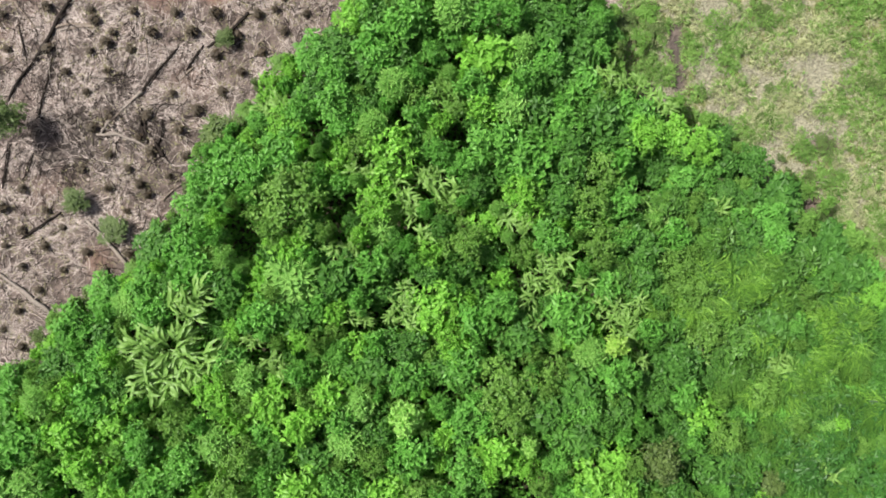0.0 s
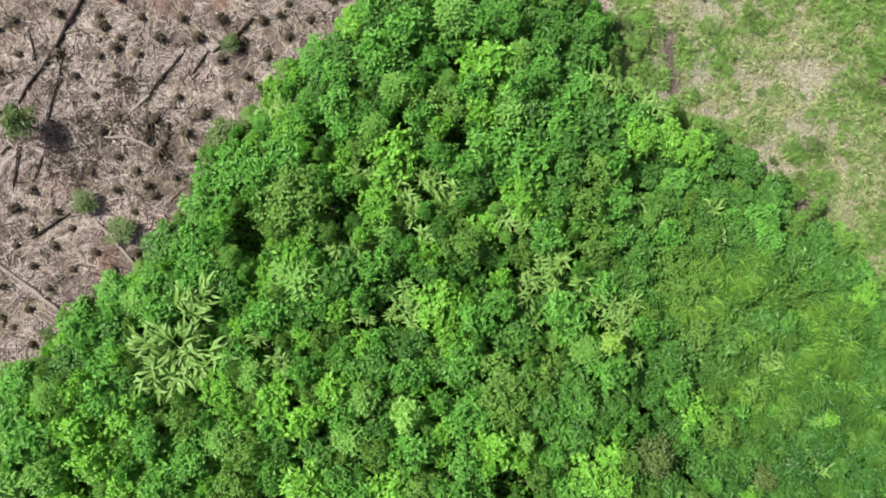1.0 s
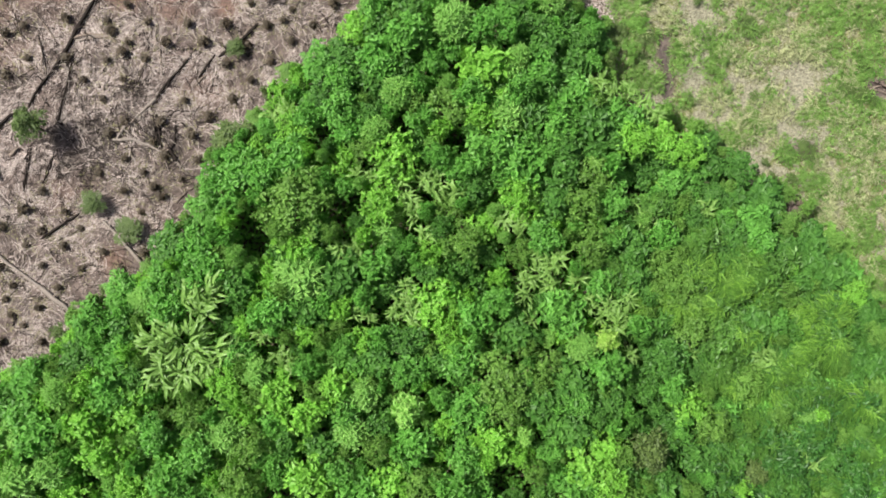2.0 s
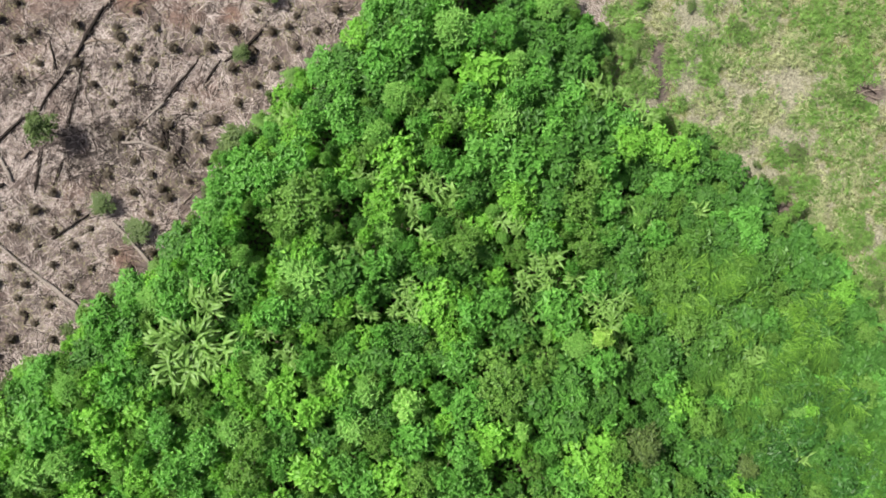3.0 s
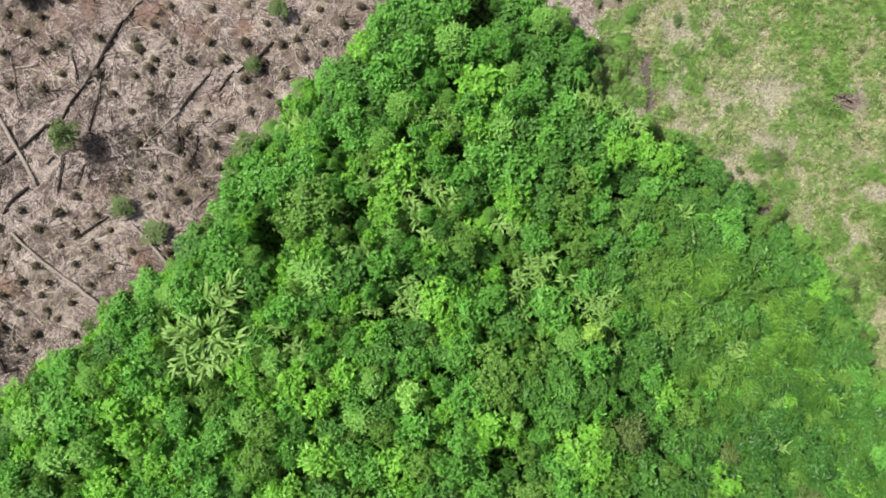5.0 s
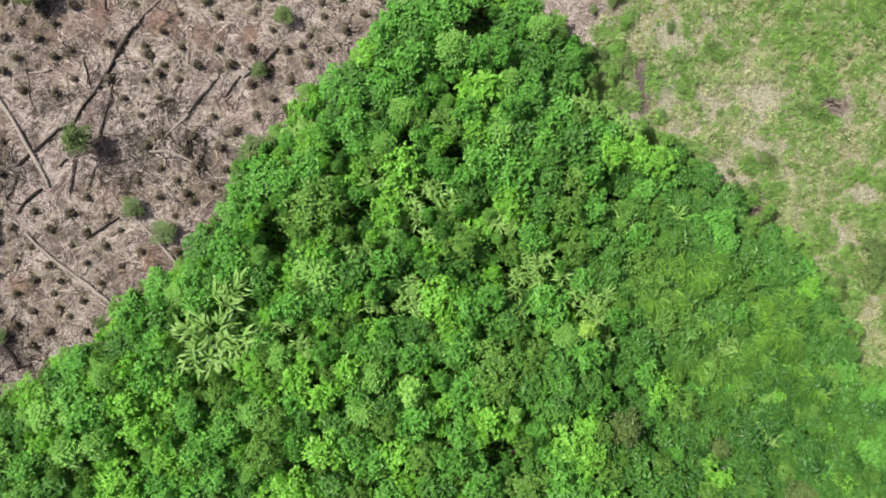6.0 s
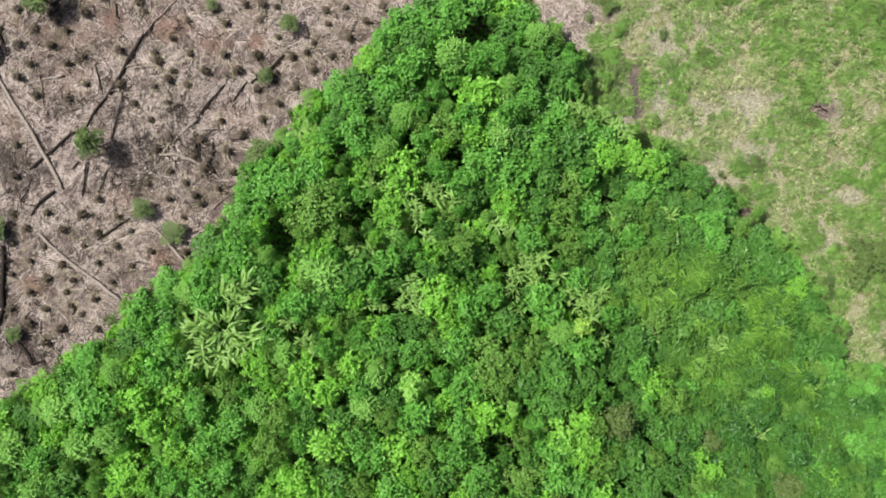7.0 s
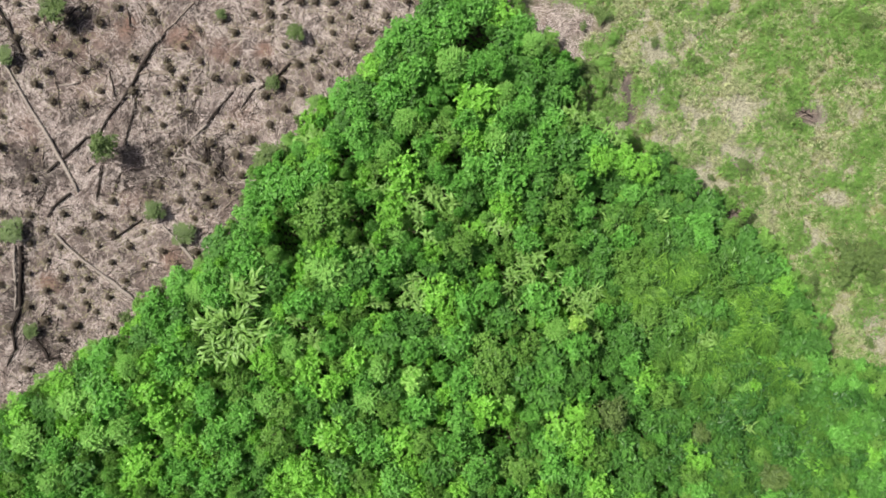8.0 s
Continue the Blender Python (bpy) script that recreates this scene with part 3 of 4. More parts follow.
SOUTH_WEST = [
    ('yellow', -39.8, -15.7, 1.1), ('dark', -37.9, -14.9, 1.2), ('yellow', -35.3, -12.7, 1.4), ('mid', -31.7, -10.1, 1.4), ('mid', -31.7, -12.6, 1.4), ('pale', -28.6, -10.8, 1.1),
    ('pale', -34.0, -14.4, 1.4), ('dark', -27.5, -8.4, 1.4), ('mid', -24.9, -8.2, 1.4), ('dark', -24.2, -6.2, 1.3), ('mid', -26.6, -5.7, 1.3), ('dark', -22.9, -9.4, 1.2),
    ('mid', -24.8, -10.7, 1.3), ('yellow', -23.0, -12.0, 1.8), ('yellow', -26.4, -12.9, 1.4), ('mid', -30.1, -14.2, 1.4), ('pale', -29.2, -16.5, 1.4), ('pale', -31.6, -17.1, 1.4),
    ('pale', -38.1, -17.7, 1.5), ('mid', -35.7, -18.6, 1.4), ('dark', -39.8, -19.8, 1.3), ('yellow', -25.4, -15.0, 1.5), ('mid', -27.5, -17.2, 1.2), ('yellow', -23.1, -17.7, 1.5),
    ('mid', -21.2, -13.9, 1.4), ('yellow', -27.0, -19.7, 1.8), ('yellow', -28.6, -21.6, 1.4), ('mid', -23.6, -20.1, 1.4), ('dark', -33.0, -20.4, 1.5), ('pale', -35.7, -21.0, 1.4),
    ('mid', -21.2, -21.1, 1.4), ('mid', -24.8, -3.5, 1.4),
]
SOUTH = [
    ('yellow', -16.1, -10.2, 1.4), ('pale', -13.7, -9.1, 1.2), ('yellow', -12.2, -10.8, 1.5), ('mid', -9.9, -8.7, 1.4), ('mid', -7.6, -7.3, 1.0), ('yellow', -7.9, -10.2, 1.3),
    ('dark', -4.8, -8.3, 1.3), ('dark', -2.8, -6.9, 1.4), ('mid', -2.3, -8.8, 1.4), ('bright', -2.4, -11.7, 1.05), ('pale', -5.8, -10.7, 1.2), ('yellow', -9.9, -12.3, 1.3),
    ('pale', -6.8, -13.5, 1.3), ('dark', -4.3, -12.9, 1.1), ('dark', -9.0, -14.5, 1.3), ('yellow', -9.9, -16.8, 1.9), ('mid', -7.4, -16.4, 1.3), ('fine', -4.8, -14.8, 1.2),
    ('mid', -2.0, -14.3, 1.4), ('yellow', -3.8, -17.6, 1.6), ('mid', -6.3, -17.9, 1.3), ('pale', -16.0, -13.8, 1.4), ('fine', -14.0, -14.3, 1.3), ('fine', -18.6, -12.3, 1.4),
    ('mid', -18.1, -15.4, 1.5), ('fine', -15.0, -17.1, 1.5), ('mid', -12.5, -16.9, 1.3), ('mid', -20.3, -17.0, 1.3), ('yellow', -12.5, -20.6, 1.8), ('yellow', -14.7, -21.1, 1.2),
    ('dark', -9.5, -19.9, 1.4), ('fine', -7.3, -20.9, 1.3),
]
SOUTH_MIDDLE = [
    ('mid', -4.3, -20.5, 1.5), ('fine', -1.7, -17.3, 1.4), ('mid', -19.2, -19.6, 1.5), ('dark', -16.8, -20.2, 1.2), ('dark', -11.6, -14.5, 1.0), ('mid', 1.3, -8.2, 1.5),
    ('fine', 4.3, -9.6, 2.0), ('fine', 4.8, -11.7, 1.5), ('mid', 1.8, -11.7, 1.5), ('mid', -0.2, -11.2, 1.2), ('yellow', 0.8, -6.8, 1.2), ('fine', 7.8, -8.1, 1.3),
    ('pale', 10.1, -7.2, 1.1), ('gold', 11.8, -6.6, 0.7), ('dark', 9.4, -9.7, 1.3), ('dark', 7.4, -11.3, 1.4), ('mid', 10.1, -11.2, 1.3), ('dark', 12.5, -11.2, 1.2),
    ('mid', 11.9, -8.6, 1.3), ('dark', 14.0, -12.3, 1.3), ('dark', 9.5, -13.3, 1.3), ('bright', 6.1, -13.6, 0.55), ('yellow', 3.7, -14.1, 1.3), ('mid', 1.6, -15.3, 1.4),
    ('fine', 6.8, -16.2, 1.8), ('yellow', 10.9, -15.4, 1.8), ('yellow', 12.2, -17.5, 1.4), ('mid', 9.9, -17.4, 1.2), ('mid', 3.3, -19.4, 1.4), ('mid', 1.2, -17.8, 1.2),
    ('fine', 6.9, -19.8, 1.6), ('mid', 9.9, -19.5, 1.3),
]
SOUTH_EAST = [
    ('mid', 11.9, -20.3, 1.2), ('scrub', 15.3, -14.8, 1.4), ('dark', 16.1, -18.4, 1.4), ('dark', 13.5, -16.4, 1.1), ('dark', -0.2, -20.1, 1.2), ('dark', 16.6, -8.1, 1.4),
    ('fine', 18.5, -6.0, 1.5), ('dark', 20.2, -4.0, 1.5), ('fine', 17.5, -3.0, 1.4), ('mid', 16.5, 1.1, 1.4), ('dark', 18.7, 2.1, 1.4), ('dark', 21.3, 0.6, 1.5),
    ('fine', 22.6, -2.0, 1.4), ('dark', 25.5, -0.4, 1.4), ('dark', 27.7, 0.6, 1.2), ('dark', 29.0, -2.0, 1.4), ('dark', 23.3, -5.6, 1.8), ('fine', 26.1, -4.0, 1.5),
    ('fine', 22.6, -10.1, 1.3), ('fine', 19.5, -10.6, 1.4), ('pale', 27.2, -12.2, 0.8), ('dark', 25.4, -13.3, 1.4), ('fine', 20.1, -13.1, 1.3), ('fine', 27.6, -8.0, 1.2),
    ('dark', 30.6, -6.1, 1.4), ('fine', 32.3, -11.1, 1.4), ('dark', 34.2, -12.8, 1.4), ('dark', 31.5, -16.8, 1.4), ('yellow', 23.2, -19.3, 1.1), ('scrub', 30.5, -21.0, 1.4),
    ('scrub', 23.6, -16.8, 1.1), ('dark', 38.9, -15.8, 1.3), ('dark', 34.9, -20.8, 1.3),
]
BLADES_WEST = [
    (-21.3, -7.1), (-20.0, -6.6), (-20.3, -8.2), (-19.2, -9.1), (-20.8, -9.4), (-18.4, -7.6), (-17.6, -8.8), (-18.4, -6.3),
    (-17.9, -4.7), (-18.7, -3.7), (-17.3, -3.4), (-19.4, -7.4), (-16.4, -7.6), (-2.6, -2.8), (-3.1, -3.9), (-2.1, -3.6),
    (-3.7, -4.7), (-5.5, -4.9), (-2.3, -4.8), (-2.6, 3.7), (-3.1, 4.7), (-1.3, 5.0), (-0.5, 5.2), (-2.1, 2.6),
    (-5.0, 5.2), (-6.1, 5.5), (7.3, -1.5), (8.1, -1.1), (6.2, -2.3), (6.8, -0.7), (7.8, -2.6), (6.0, -3.3),
]
BLADES_EAST = [
    (12.2, -4.1), (13.3, -4.9), (11.7, -4.9), (13.8, -3.8), (12.7, -5.7), (-12.5, 10.2), (-11.6, 10.3), (11.6, 12.4),
    (12.6, 11.7), (15.5, 10.4), (14.7, 10.9), (16.0, 10.0), (13.9, 11.7), (24.1, -8.0), (24.9, -8.5), (23.6, -8.7),
    (26.6, -4.3), (19.9, 2.9), (9.9, -2.3), (15.0, 2.4), (15.5, 1.8), (13.8, -7.7), (27.8, -16.1), (4.4, 2.1),
    (5.7, 1.5), (-12.1, -7.9), (-11.7, -8.5), (-13.4, -6.4), (-11.2, -8.7), (-7.6, 0.0), (29.7, -6.1), (18.2, -7.7),
    (-0.5, 4.4), (1.0, 4.0), (-1.4, 1.0), (-6.4, 0.1), (-6.2, -4.7), (8.5, -0.5), (6.5, -5.1), (10.7, -4.1),
]
GAPS = [
    (-13.8, 0.5, 1.1), (-7.5, 2.9, 1.0), (3.6, 0.6, 0.6), (4.4, -16.8, 0.7), (6.3, -17.6, 0.6), (-8.4, 7.9, 0.9), (1.2, 7.8, 0.9),
    (3.3, 19.1, 1.2), (1.8, 18.6, 0.7), (-3.1, 9.2, 0.7), (0.8, 13.4, 0.7), (-14.8, 2.4, 0.7), (-2.3, 1.6, 0.7), (5.2, -1.5, 0.5),
    (-26.6, -17.4, 0.6), (-11.8, -18.3, 0.7), (0.3, -9.9, 0.6), (14.7, -11.8, 0.5), (11.0, 12.3, 0.5),
    (15.6, -20.4, 0.5), (19.6, -21.8, 0.45), (20.8, -18.6, 0.4), (28.2, -18.2, 0.45), (26.5, -19.2, 0.4), (26.3, -13.0, 0.35), (30.8, -15.6, 0.45), (24.6, 1.6, 0.4), (14.4, 4.3, 0.5), (19.4, -11.6, 0.4), (34.0, -17.0, 0.4), (17.6, -16.4, 0.4),
]
EAST_SHRUBS = [(31.2, 12.2, 0.6, 0.8), (30.6, -2.0, 1.3, 1.6), (28.0, 0.5, 1.2, 1.6), (39.2, 21.3, 0.85, 1.2), (30.4, 20.6, 0.48, 0.7), (14.7, 22.0, 0.79, 1.2), (23.5, 17.6, 0.58, 0.8), (32.5, 12.0, 0.53, 0.7), (28.4, 7.8, 0.79, 0.8), (38.1, -0.4, 1.8, 2.2), (37.2, -2.0, 1.2, 1.6), (40.0, -0.8, 1.3, 1.8), (40.4, -2.8, 0.79, 1.2), (36.8, -2.6, 0.58, 0.9), (39.6, 19.0, 0.53, 0.8), (12.2, 16.2, 0.64, 1.2), (13.0, 21.0, 0.42, 0.7), (35.6, -9.1, 0.64, 0.8), (21.2, 7.7, 0.64, 1.2), (37.6, 17.6, 0.42, 0.7), (13.5, 17.0, 0.95, 1.3), (15.6, 16.5, 0.74, 1.0)]


# ---- trees ----
def leafy_crown(seed, radius, depth, lobes, lobe_size, clusters, per, length, width, lift=0.5, pull=0.8, knot=0.2):
    """Uneven leaf masses, each a crowd of leafy shoots with dark pits between them, and a few stray shoots above."""
    rng = np.random.default_rng(seed)
    middles, sizes = [np.array((rng.uniform(-0.2, 0.2), rng.uniform(-0.2, 0.2), depth * 0.5))], [lobe_size * radius]
    for k in range(lobes):
        turn = k * 2.4 + rng.uniform(-0.8, 0.8)
        out = math.sqrt((k + 0.7) / lobes) * rng.uniform(0.75, 1.2)
        r = lobe_size * radius * rng.uniform(0.6, 1.25)
        flat = max(radius - r * 0.7, 0.2) * out
        middles.append(np.array((flat * math.cos(turn), flat * math.sin(turn), depth * (0.6 * math.cos(out * 1.2) + rng.uniform(-0.45, 0.25)))))
        sizes.append(r)
    middles, sizes = np.array(middles), np.array(sizes)
    pick = rng.choice(len(sizes), clusters, p=sizes ** 2 / (sizes ** 2).sum())
    way = unit(rng.normal(size=(clusters, 3)))
    way[:, 2] = np.where(way[:, 2] < -0.25, -way[:, 2], way[:, 2])
    shoot = middles[pick] + way * (sizes[pick] * rng.uniform(0.7, 1.12, clusters))[:, None]
    which = np.repeat(np.arange(clusters), per)
    n = len(which)
    d = unit(rng.normal(size=(n, 3)) + 0.8 * way[which] + np.array((0, 0, 0.3)))
    base = shoot[which] + d * (knot * rng.uniform(0.3, 1.0, n) * rng.uniform(0.7, 1.3, clusters)[which])[:, None]
    normal = unit(0.3 * d + 0.25 * way[which] + np.array((0, 0, lift)) + 0.42 * rng.normal(size=(n, 3)))
    spread = tangents(rng, normal, d, pull)
    return leaves(rng, base, spread, normal, length * rng.uniform(0.6, 1.3, n), width * rng.uniform(0.7, 1.25, n), 0.22)


def rosette_crown(seed, radius, depth, clusters, per, length, width):
    """A crown of shoots that each end in a star of large drooping leaves."""
    rng = np.random.default_rng(seed)
    bases, ways, normals = [], [], []
    for k in range(clusters):
        out = math.sqrt((k + 0.3) / clusters)
        turn = 2.4 * k + rng.uniform(-0.4, 0.4)
        mid = np.array((radius * 0.86 * out * math.cos(turn), radius * 0.86 * out * math.sin(turn), depth * (0.9 * math.cos(out * 1.3)) + rng.uniform(-0.2, 0.2)))
        lean = unit(np.array((0.5 * out * math.cos(turn), 0.5 * out * math.sin(turn), 1.0)))
        for j in range(per):
            a = 2.4 * j + rng.uniform(-0.3, 0.3)
            level = j / per
            way = unit(np.array((math.cos(a), math.sin(a), 0.55 - 0.9 * level)) + 0.3 * lean * np.array((1, 1, 0)))
            bases.append(mid + way * 0.05 - np.array((0, 0, 0.3 * level)))
            ways.append(way)
            normals.append(unit(lean + 0.6 * np.array((0, 0, 1.0)) + 0.25 * rng.normal(size=3)))
    n = len(bases)
    return leaves(rng, np.array(bases), np.array(ways), np.array(normals), length * rng.uniform(0.7, 1.2, n), width * rng.uniform(0.8, 1.15, n), 0.3)


def trunk(seed, height, radius):
    """A slightly bent, tapered stem with five limbs reaching into the crown."""
    rng = np.random.default_rng(seed)
    stem = [(0.08 * rng.normal() * k, 0.08 * rng.normal() * k, height * (k / 5) - (0.15 if k == 0 else 0)) for k in range(6)]
    pieces = [tube(stem, [0.1, 0.085, 0.07, 0.06, 0.045, 0.02], 5, 0.05, rng)]
    for k in range(5):
        start = np.array(stem[2 + k % 3])
        turn = 2.4 * k + rng.uniform(-0.4, 0.4)
        tip = start + np.array((radius * 0.7 * math.cos(turn), radius * 0.7 * math.sin(turn), height * rng.uniform(0.16, 0.28)))
        bend = (start + tip) / 2 + np.array((0, 0, -0.12))
        pieces.append(tube([start, bend, tip], [0.045, 0.03, 0.01], 3))
    return joined(pieces)


def tree(name, seed, height, crown, mat, label, category="tree", radius=1.6, depth=1.3):
    """One tree standing at the origin: trunk with limbs, and crown."""
    thing = tagged(new(name), label, category, "trees of the thicket")
    stem = mesh("trunk", *trunk(seed, height - depth * 0.5, radius), BARK, smooth=True)
    part("trunk", stem, thing)
    verts, faces = crown
    part("crown", mesh("crown", verts + np.array((0, 0, height - depth)), faces, mat), thing)
    return thing


TALL = 5.0
SPECIES = {}
for kind, name, mat, label in (
        ("mid", "broadleaf_tree", LEAF_MID, "broadleaf tree with a dense lumpy mid-green crown"),
        ("dark", "dark_broadleaf_tree", LEAF_DARK, "broadleaf tree with a deep green rounded crown"),
        ("fine", "small_leaved_tree", LEAF_FINE, "small-leaved tree with a fine olive-green crown"),
        ("pale", "large_leaved_tree", LEAF_PALE, "young tree with stars of large pale green leaves"),
        ("gold", "yellow_leaved_tree", LEAF_GOLD, "small tree with pale yellow leaves above its neighbours"),
        ("mid_sapling", "broadleaf_sapling", LEAF_MID, "slender young broadleaf tree with a mid-green head"),
        ("dark_sapling", "dark_sapling", LEAF_DARK, "slender young tree with a deep green head"),
        ("bright", "light_leaved_tree", LEAF_BRIGHT, "young tree with a light green head above its neighbours"),
        ("scrub", "shrub", LEAF_SCRUB, "dusty dull green shrub standing in open ground"),
        ("bush", "low_bush", LEAF_FINE, "low leafy green bush at the thicket's edge"),
        ("yellow", "vine_covered_tree", LEAF_YELLOW, "low tree smothered in bright yellow-green vine leaves")):
    SPECIES[kind] = []
    for v in range(1 if kind in ("gold", "bright") else 4):
        seed = 40 * (v + 1) + len(SPECIES)
        big = (0.8, 1.0, 1.2, 1.45)[v]          # from small, crowded leaves to large, loose ones
        few = 1 / big ** 1.3
        if kind == "mid":
            crown = leafy_crown(seed, 1.65, 1.5, 13 + v, 0.29, int(88 * few), 10, 0.37 * big, 0.22 * big, lift=0.6, knot=0.32 * big)
        elif kind == "dark":
            crown = leafy_crown(seed, 1.65, 1.4, 12 + v, 0.31, int(86 * few), 9, 0.41 * big, 0.27 * big, lift=0.7, knot=0.34 * big)
        elif kind == "mid_sapling":
            crown = leafy_crown(seed, 1.6, 1.2, 6 + v, 0.36, 44, 9, 0.56 * big, 0.34 * big, lift=0.6, knot=0.42)
        elif kind == "dark_sapling":
            crown = leafy_crown(seed, 1.6, 1.2, 5 + v, 0.38, 40, 9, 0.62 * big, 0.40 * big, lift=0.7, knot=0.45)
        elif kind == "fine":
            crown = leafy_crown(seed, 1.6, 1.4, 16 + v, 0.27, 110, 9, 0.245, 0.155, lift=0.45, knot=0.24)
        elif kind == "scrub":
            crown = leafy_crown(seed, 1.5, 2.2, 9, 0.45, 170, 9, 0.31, 0.17, lift=0.4, knot=0.3) if v < 2 else leafy_crown(seed, 1.6, 2.4, 6, 0.34, 55, 11, 0.36, 0.16, lift=0.3, knot=0.36)
        elif kind == "bush":
            crown = leafy_crown(seed, 1.5, 2.6, 8, 0.40, 70, 9, 0.30 * big, 0.18 * big, lift=0.4, knot=0.3)
        elif kind in ("gold", "bright"):
            crown = leafy_crown(seed, 1.5, 1.0, 9, 0.4, 70, 9, 0.5, 0.3, lift=1.0, knot=0.4)
        elif kind == "pale":
            crown = rosette_crown(seed, 1.5, 1.2, 44 - 4 * v, 10, 0.42 + 0.03 * v, 0.19 + 0.015 * v)
        else:
            crown = leafy_crown(seed, 1.7, 1.4, 14 + v, 0.29, int(98 * few), 9, 0.315 * big, 0.19 * big, lift=0.55, knot=0.28 * big)
        template = tree(name, seed, TALL, crown, mat, label)
        if kind in ("scrub", "bush"):
            tagged(template, category="shrub", group="shrubs in the open" if kind == "scrub" else "bushes along the thicket")
        if "sapling" in kind:
            tagged(template, category="sapling", group="saplings of the thicket")
        SPECIES[kind].append(template)

placed = []          # x, y, radius of every tree so far
started = set()


def plant(kind, x, y, radius, height, turn, variant):
    """Stands a tree of that kind at x, y; the first of each variant is the template itself."""
    template = SPECIES[kind][variant % len(SPECIES[kind])]
    m = pose(x, y, float(ground_z(x, y)), 0, 0, turn) @ Matrix.Diagonal((radius / 1.6, radius / 1.6, height / TALL, 1))
    key = (kind, variant % len(SPECIES[kind]))
    if key in started:
        unscaled = Matrix.Diagonal((1 / template.scale[0], 1 / template.scale[1], 1 / template.scale[2], 1))
        copy_thing(template, m @ unscaled)
    else:
        started.add(key)
        template.matrix_basis = m
    placed.append((x, y, radius))

def tree_height(x, y, kind):
    """Low at the thicket's edge and over the vines in the south-east, taller inside."""
    deep = float(edge_distance(FOREST, np.array(x), np.array(y)))
    low = min(max((x - 11 + 0.35 * (y + 2)) / 9, 0), 1) if y < 6 else 0
    h = 3.3 + 0.4 * min(deep, 5.5) + {"mid": 0.2, "dark": -0.5, "mid_sapling": 0.1, "dark_sapling": -0.3, "fine": 0.5, "pale": 0.4, "yellow": 0.1, "scrub": -0.4, "bush": -1.5, "gold": 1.0, "bright": 0.8}[kind]
    return h * (1 - 0.34 * low)


# the crowns that stand out
rng = np.random.default_rng(11)
for zone in (NORTH_EDGE, NORTH_MIDDLE, WEST, MIDDLE, SOUTH_WEST, SOUTH, SOUTH_MIDDLE, SOUTH_EAST):
    for kind, x, y, r in zone:
        for a, b, c in GAPS:          # crowns stop short of the openings
            r = max(0.5, min(r, (math.hypot(x - a, y - b) - 0.75 * c) / 1.15))
        for a, b in BLADES_WEST + BLADES_EAST:          # and short of the long-leaved plants
            r = max(0.5, min(r, math.hypot(x - a, y - b) - 0.35))
        plant(kind, x, y, 1.15 * r, tree_height(x, y, kind) + rng.uniform(-0.45, 0.5), rng.uniform(0, 360), int(rng.integers(4)))

# the lower ones that close the canopy between them
GREEN = ["mid", "dark", "fine", "pale", "yellow"]
for count, small in ((9000, False), (15000, True)):
    xs, ys = rng.uniform(-44.5, 44.5, count), rng.uniform(-25.5, 26, count)
    rs = rng.uniform(0.4, 0.75, count) if small else rng.uniform(0.65, 1.3, count)
    deep = edge_distance(FOREST, xs, ys)
    ok = inside(FOREST, xs, ys) & (deep > 0.7 * rs)
    for a, b, c in GAPS:
        ok &= np.hypot(xs - a, ys - b) > c + 0.6
    for k, (a, b) in enumerate(BLADES_WEST + BLADES_EAST):
        ok &= np.hypot(xs - a, ys - b) > (1.6 if k < 13 else 1.3)
    ok &= ~((xs > 15) & (xs < 30) & (ys < 3)) | (rng.uniform(size=count) > 0.2)
    for x, y, r in zip(xs[ok], ys[ok], rs[ok]):
        x, y, r = float(x), float(y), float(r)
        there = np.array(placed)
        if np.any(np.hypot(there[:, 0] - x, there[:, 1] - y) < (0.6 if small else 0.56) * (r + there[:, 2])):
            continue
        sunny = x < 0 and y < -5          # more vines and olive crowns in the south-west
        shaded = x >= 0 and y < -9          # darker trees towards the south-east, standing in for shade there
        share = [0.26, 0.16, 0.24, 0.08, 0.26] if sunny else [0.30, 0.42, 0.16, 0.03, 0.09] if shaded and x < 13 else [0.40, 0.25, 0.11, 0.08, 0.16] if x < 13 else [0.15, 0.64, 0.17, 0.0, 0.04]
        kind = str(rng.choice(GREEN, p=share))
        if small and kind in ("mid", "dark"):
            kind += "_sapling"
        plant(kind, x, y, 1.15 * r, tree_height(x, y, kind) * rng.uniform(0.76, 1.0), rng.uniform(0, 360), int(rng.integers(4)))


def scatter(seed, count, box, keep):
    rng = np.random.default_rng(seed)
    x, y = rng.uniform(box[0], box[1], count), rng.uniform(box[2], box[3], count)
    ok = keep(x, y, rng)
    return rng, x[ok], y[ok]


# ---- undergrowth under and between the trees ----
rng, x, y = scatter(21, 130000, (-47, 47, -27, 27), lambda x, y, r: inside(FOREST, x, y))
n = len(x)
deep = edge_distance(FOREST, x, y)
z = ground_z(x, y) + rng.uniform(0.3, 1.0, n) * (1.3 + 3.2 * patchy(x, y, 1.8, 12)) * np.clip(0.3 + 0.25 * deep, 0.3, 1)
z -= (z - ground_z(x, y)) * 0.62 * np.clip((x - 10 + 0.35 * (y + 2)) / 8, 0, 1) * (y < 5)
for a, b, c in GAPS:
    z = np.where(np.hypot(x - a, y - b) < c, ground_z(x, y) + 0.15, z)
normal = unit(np.stack([rng.normal(0, 0.4, n), rng.normal(0, 0.4, n), np.ones(n)], axis=1))
way = tangents(rng, normal, np.zeros((n, 3)), 0)
length, width = rng.uniform(0.3, 0.6, n), rng.uniform(0.16, 0.3, n)
# south-east undergrowth takes the darker vine colour, which holds the shade there
vines = (x + 0.35 * (y + 2) + rng.normal(0, 1.5, n) > 15) & (y < 5)
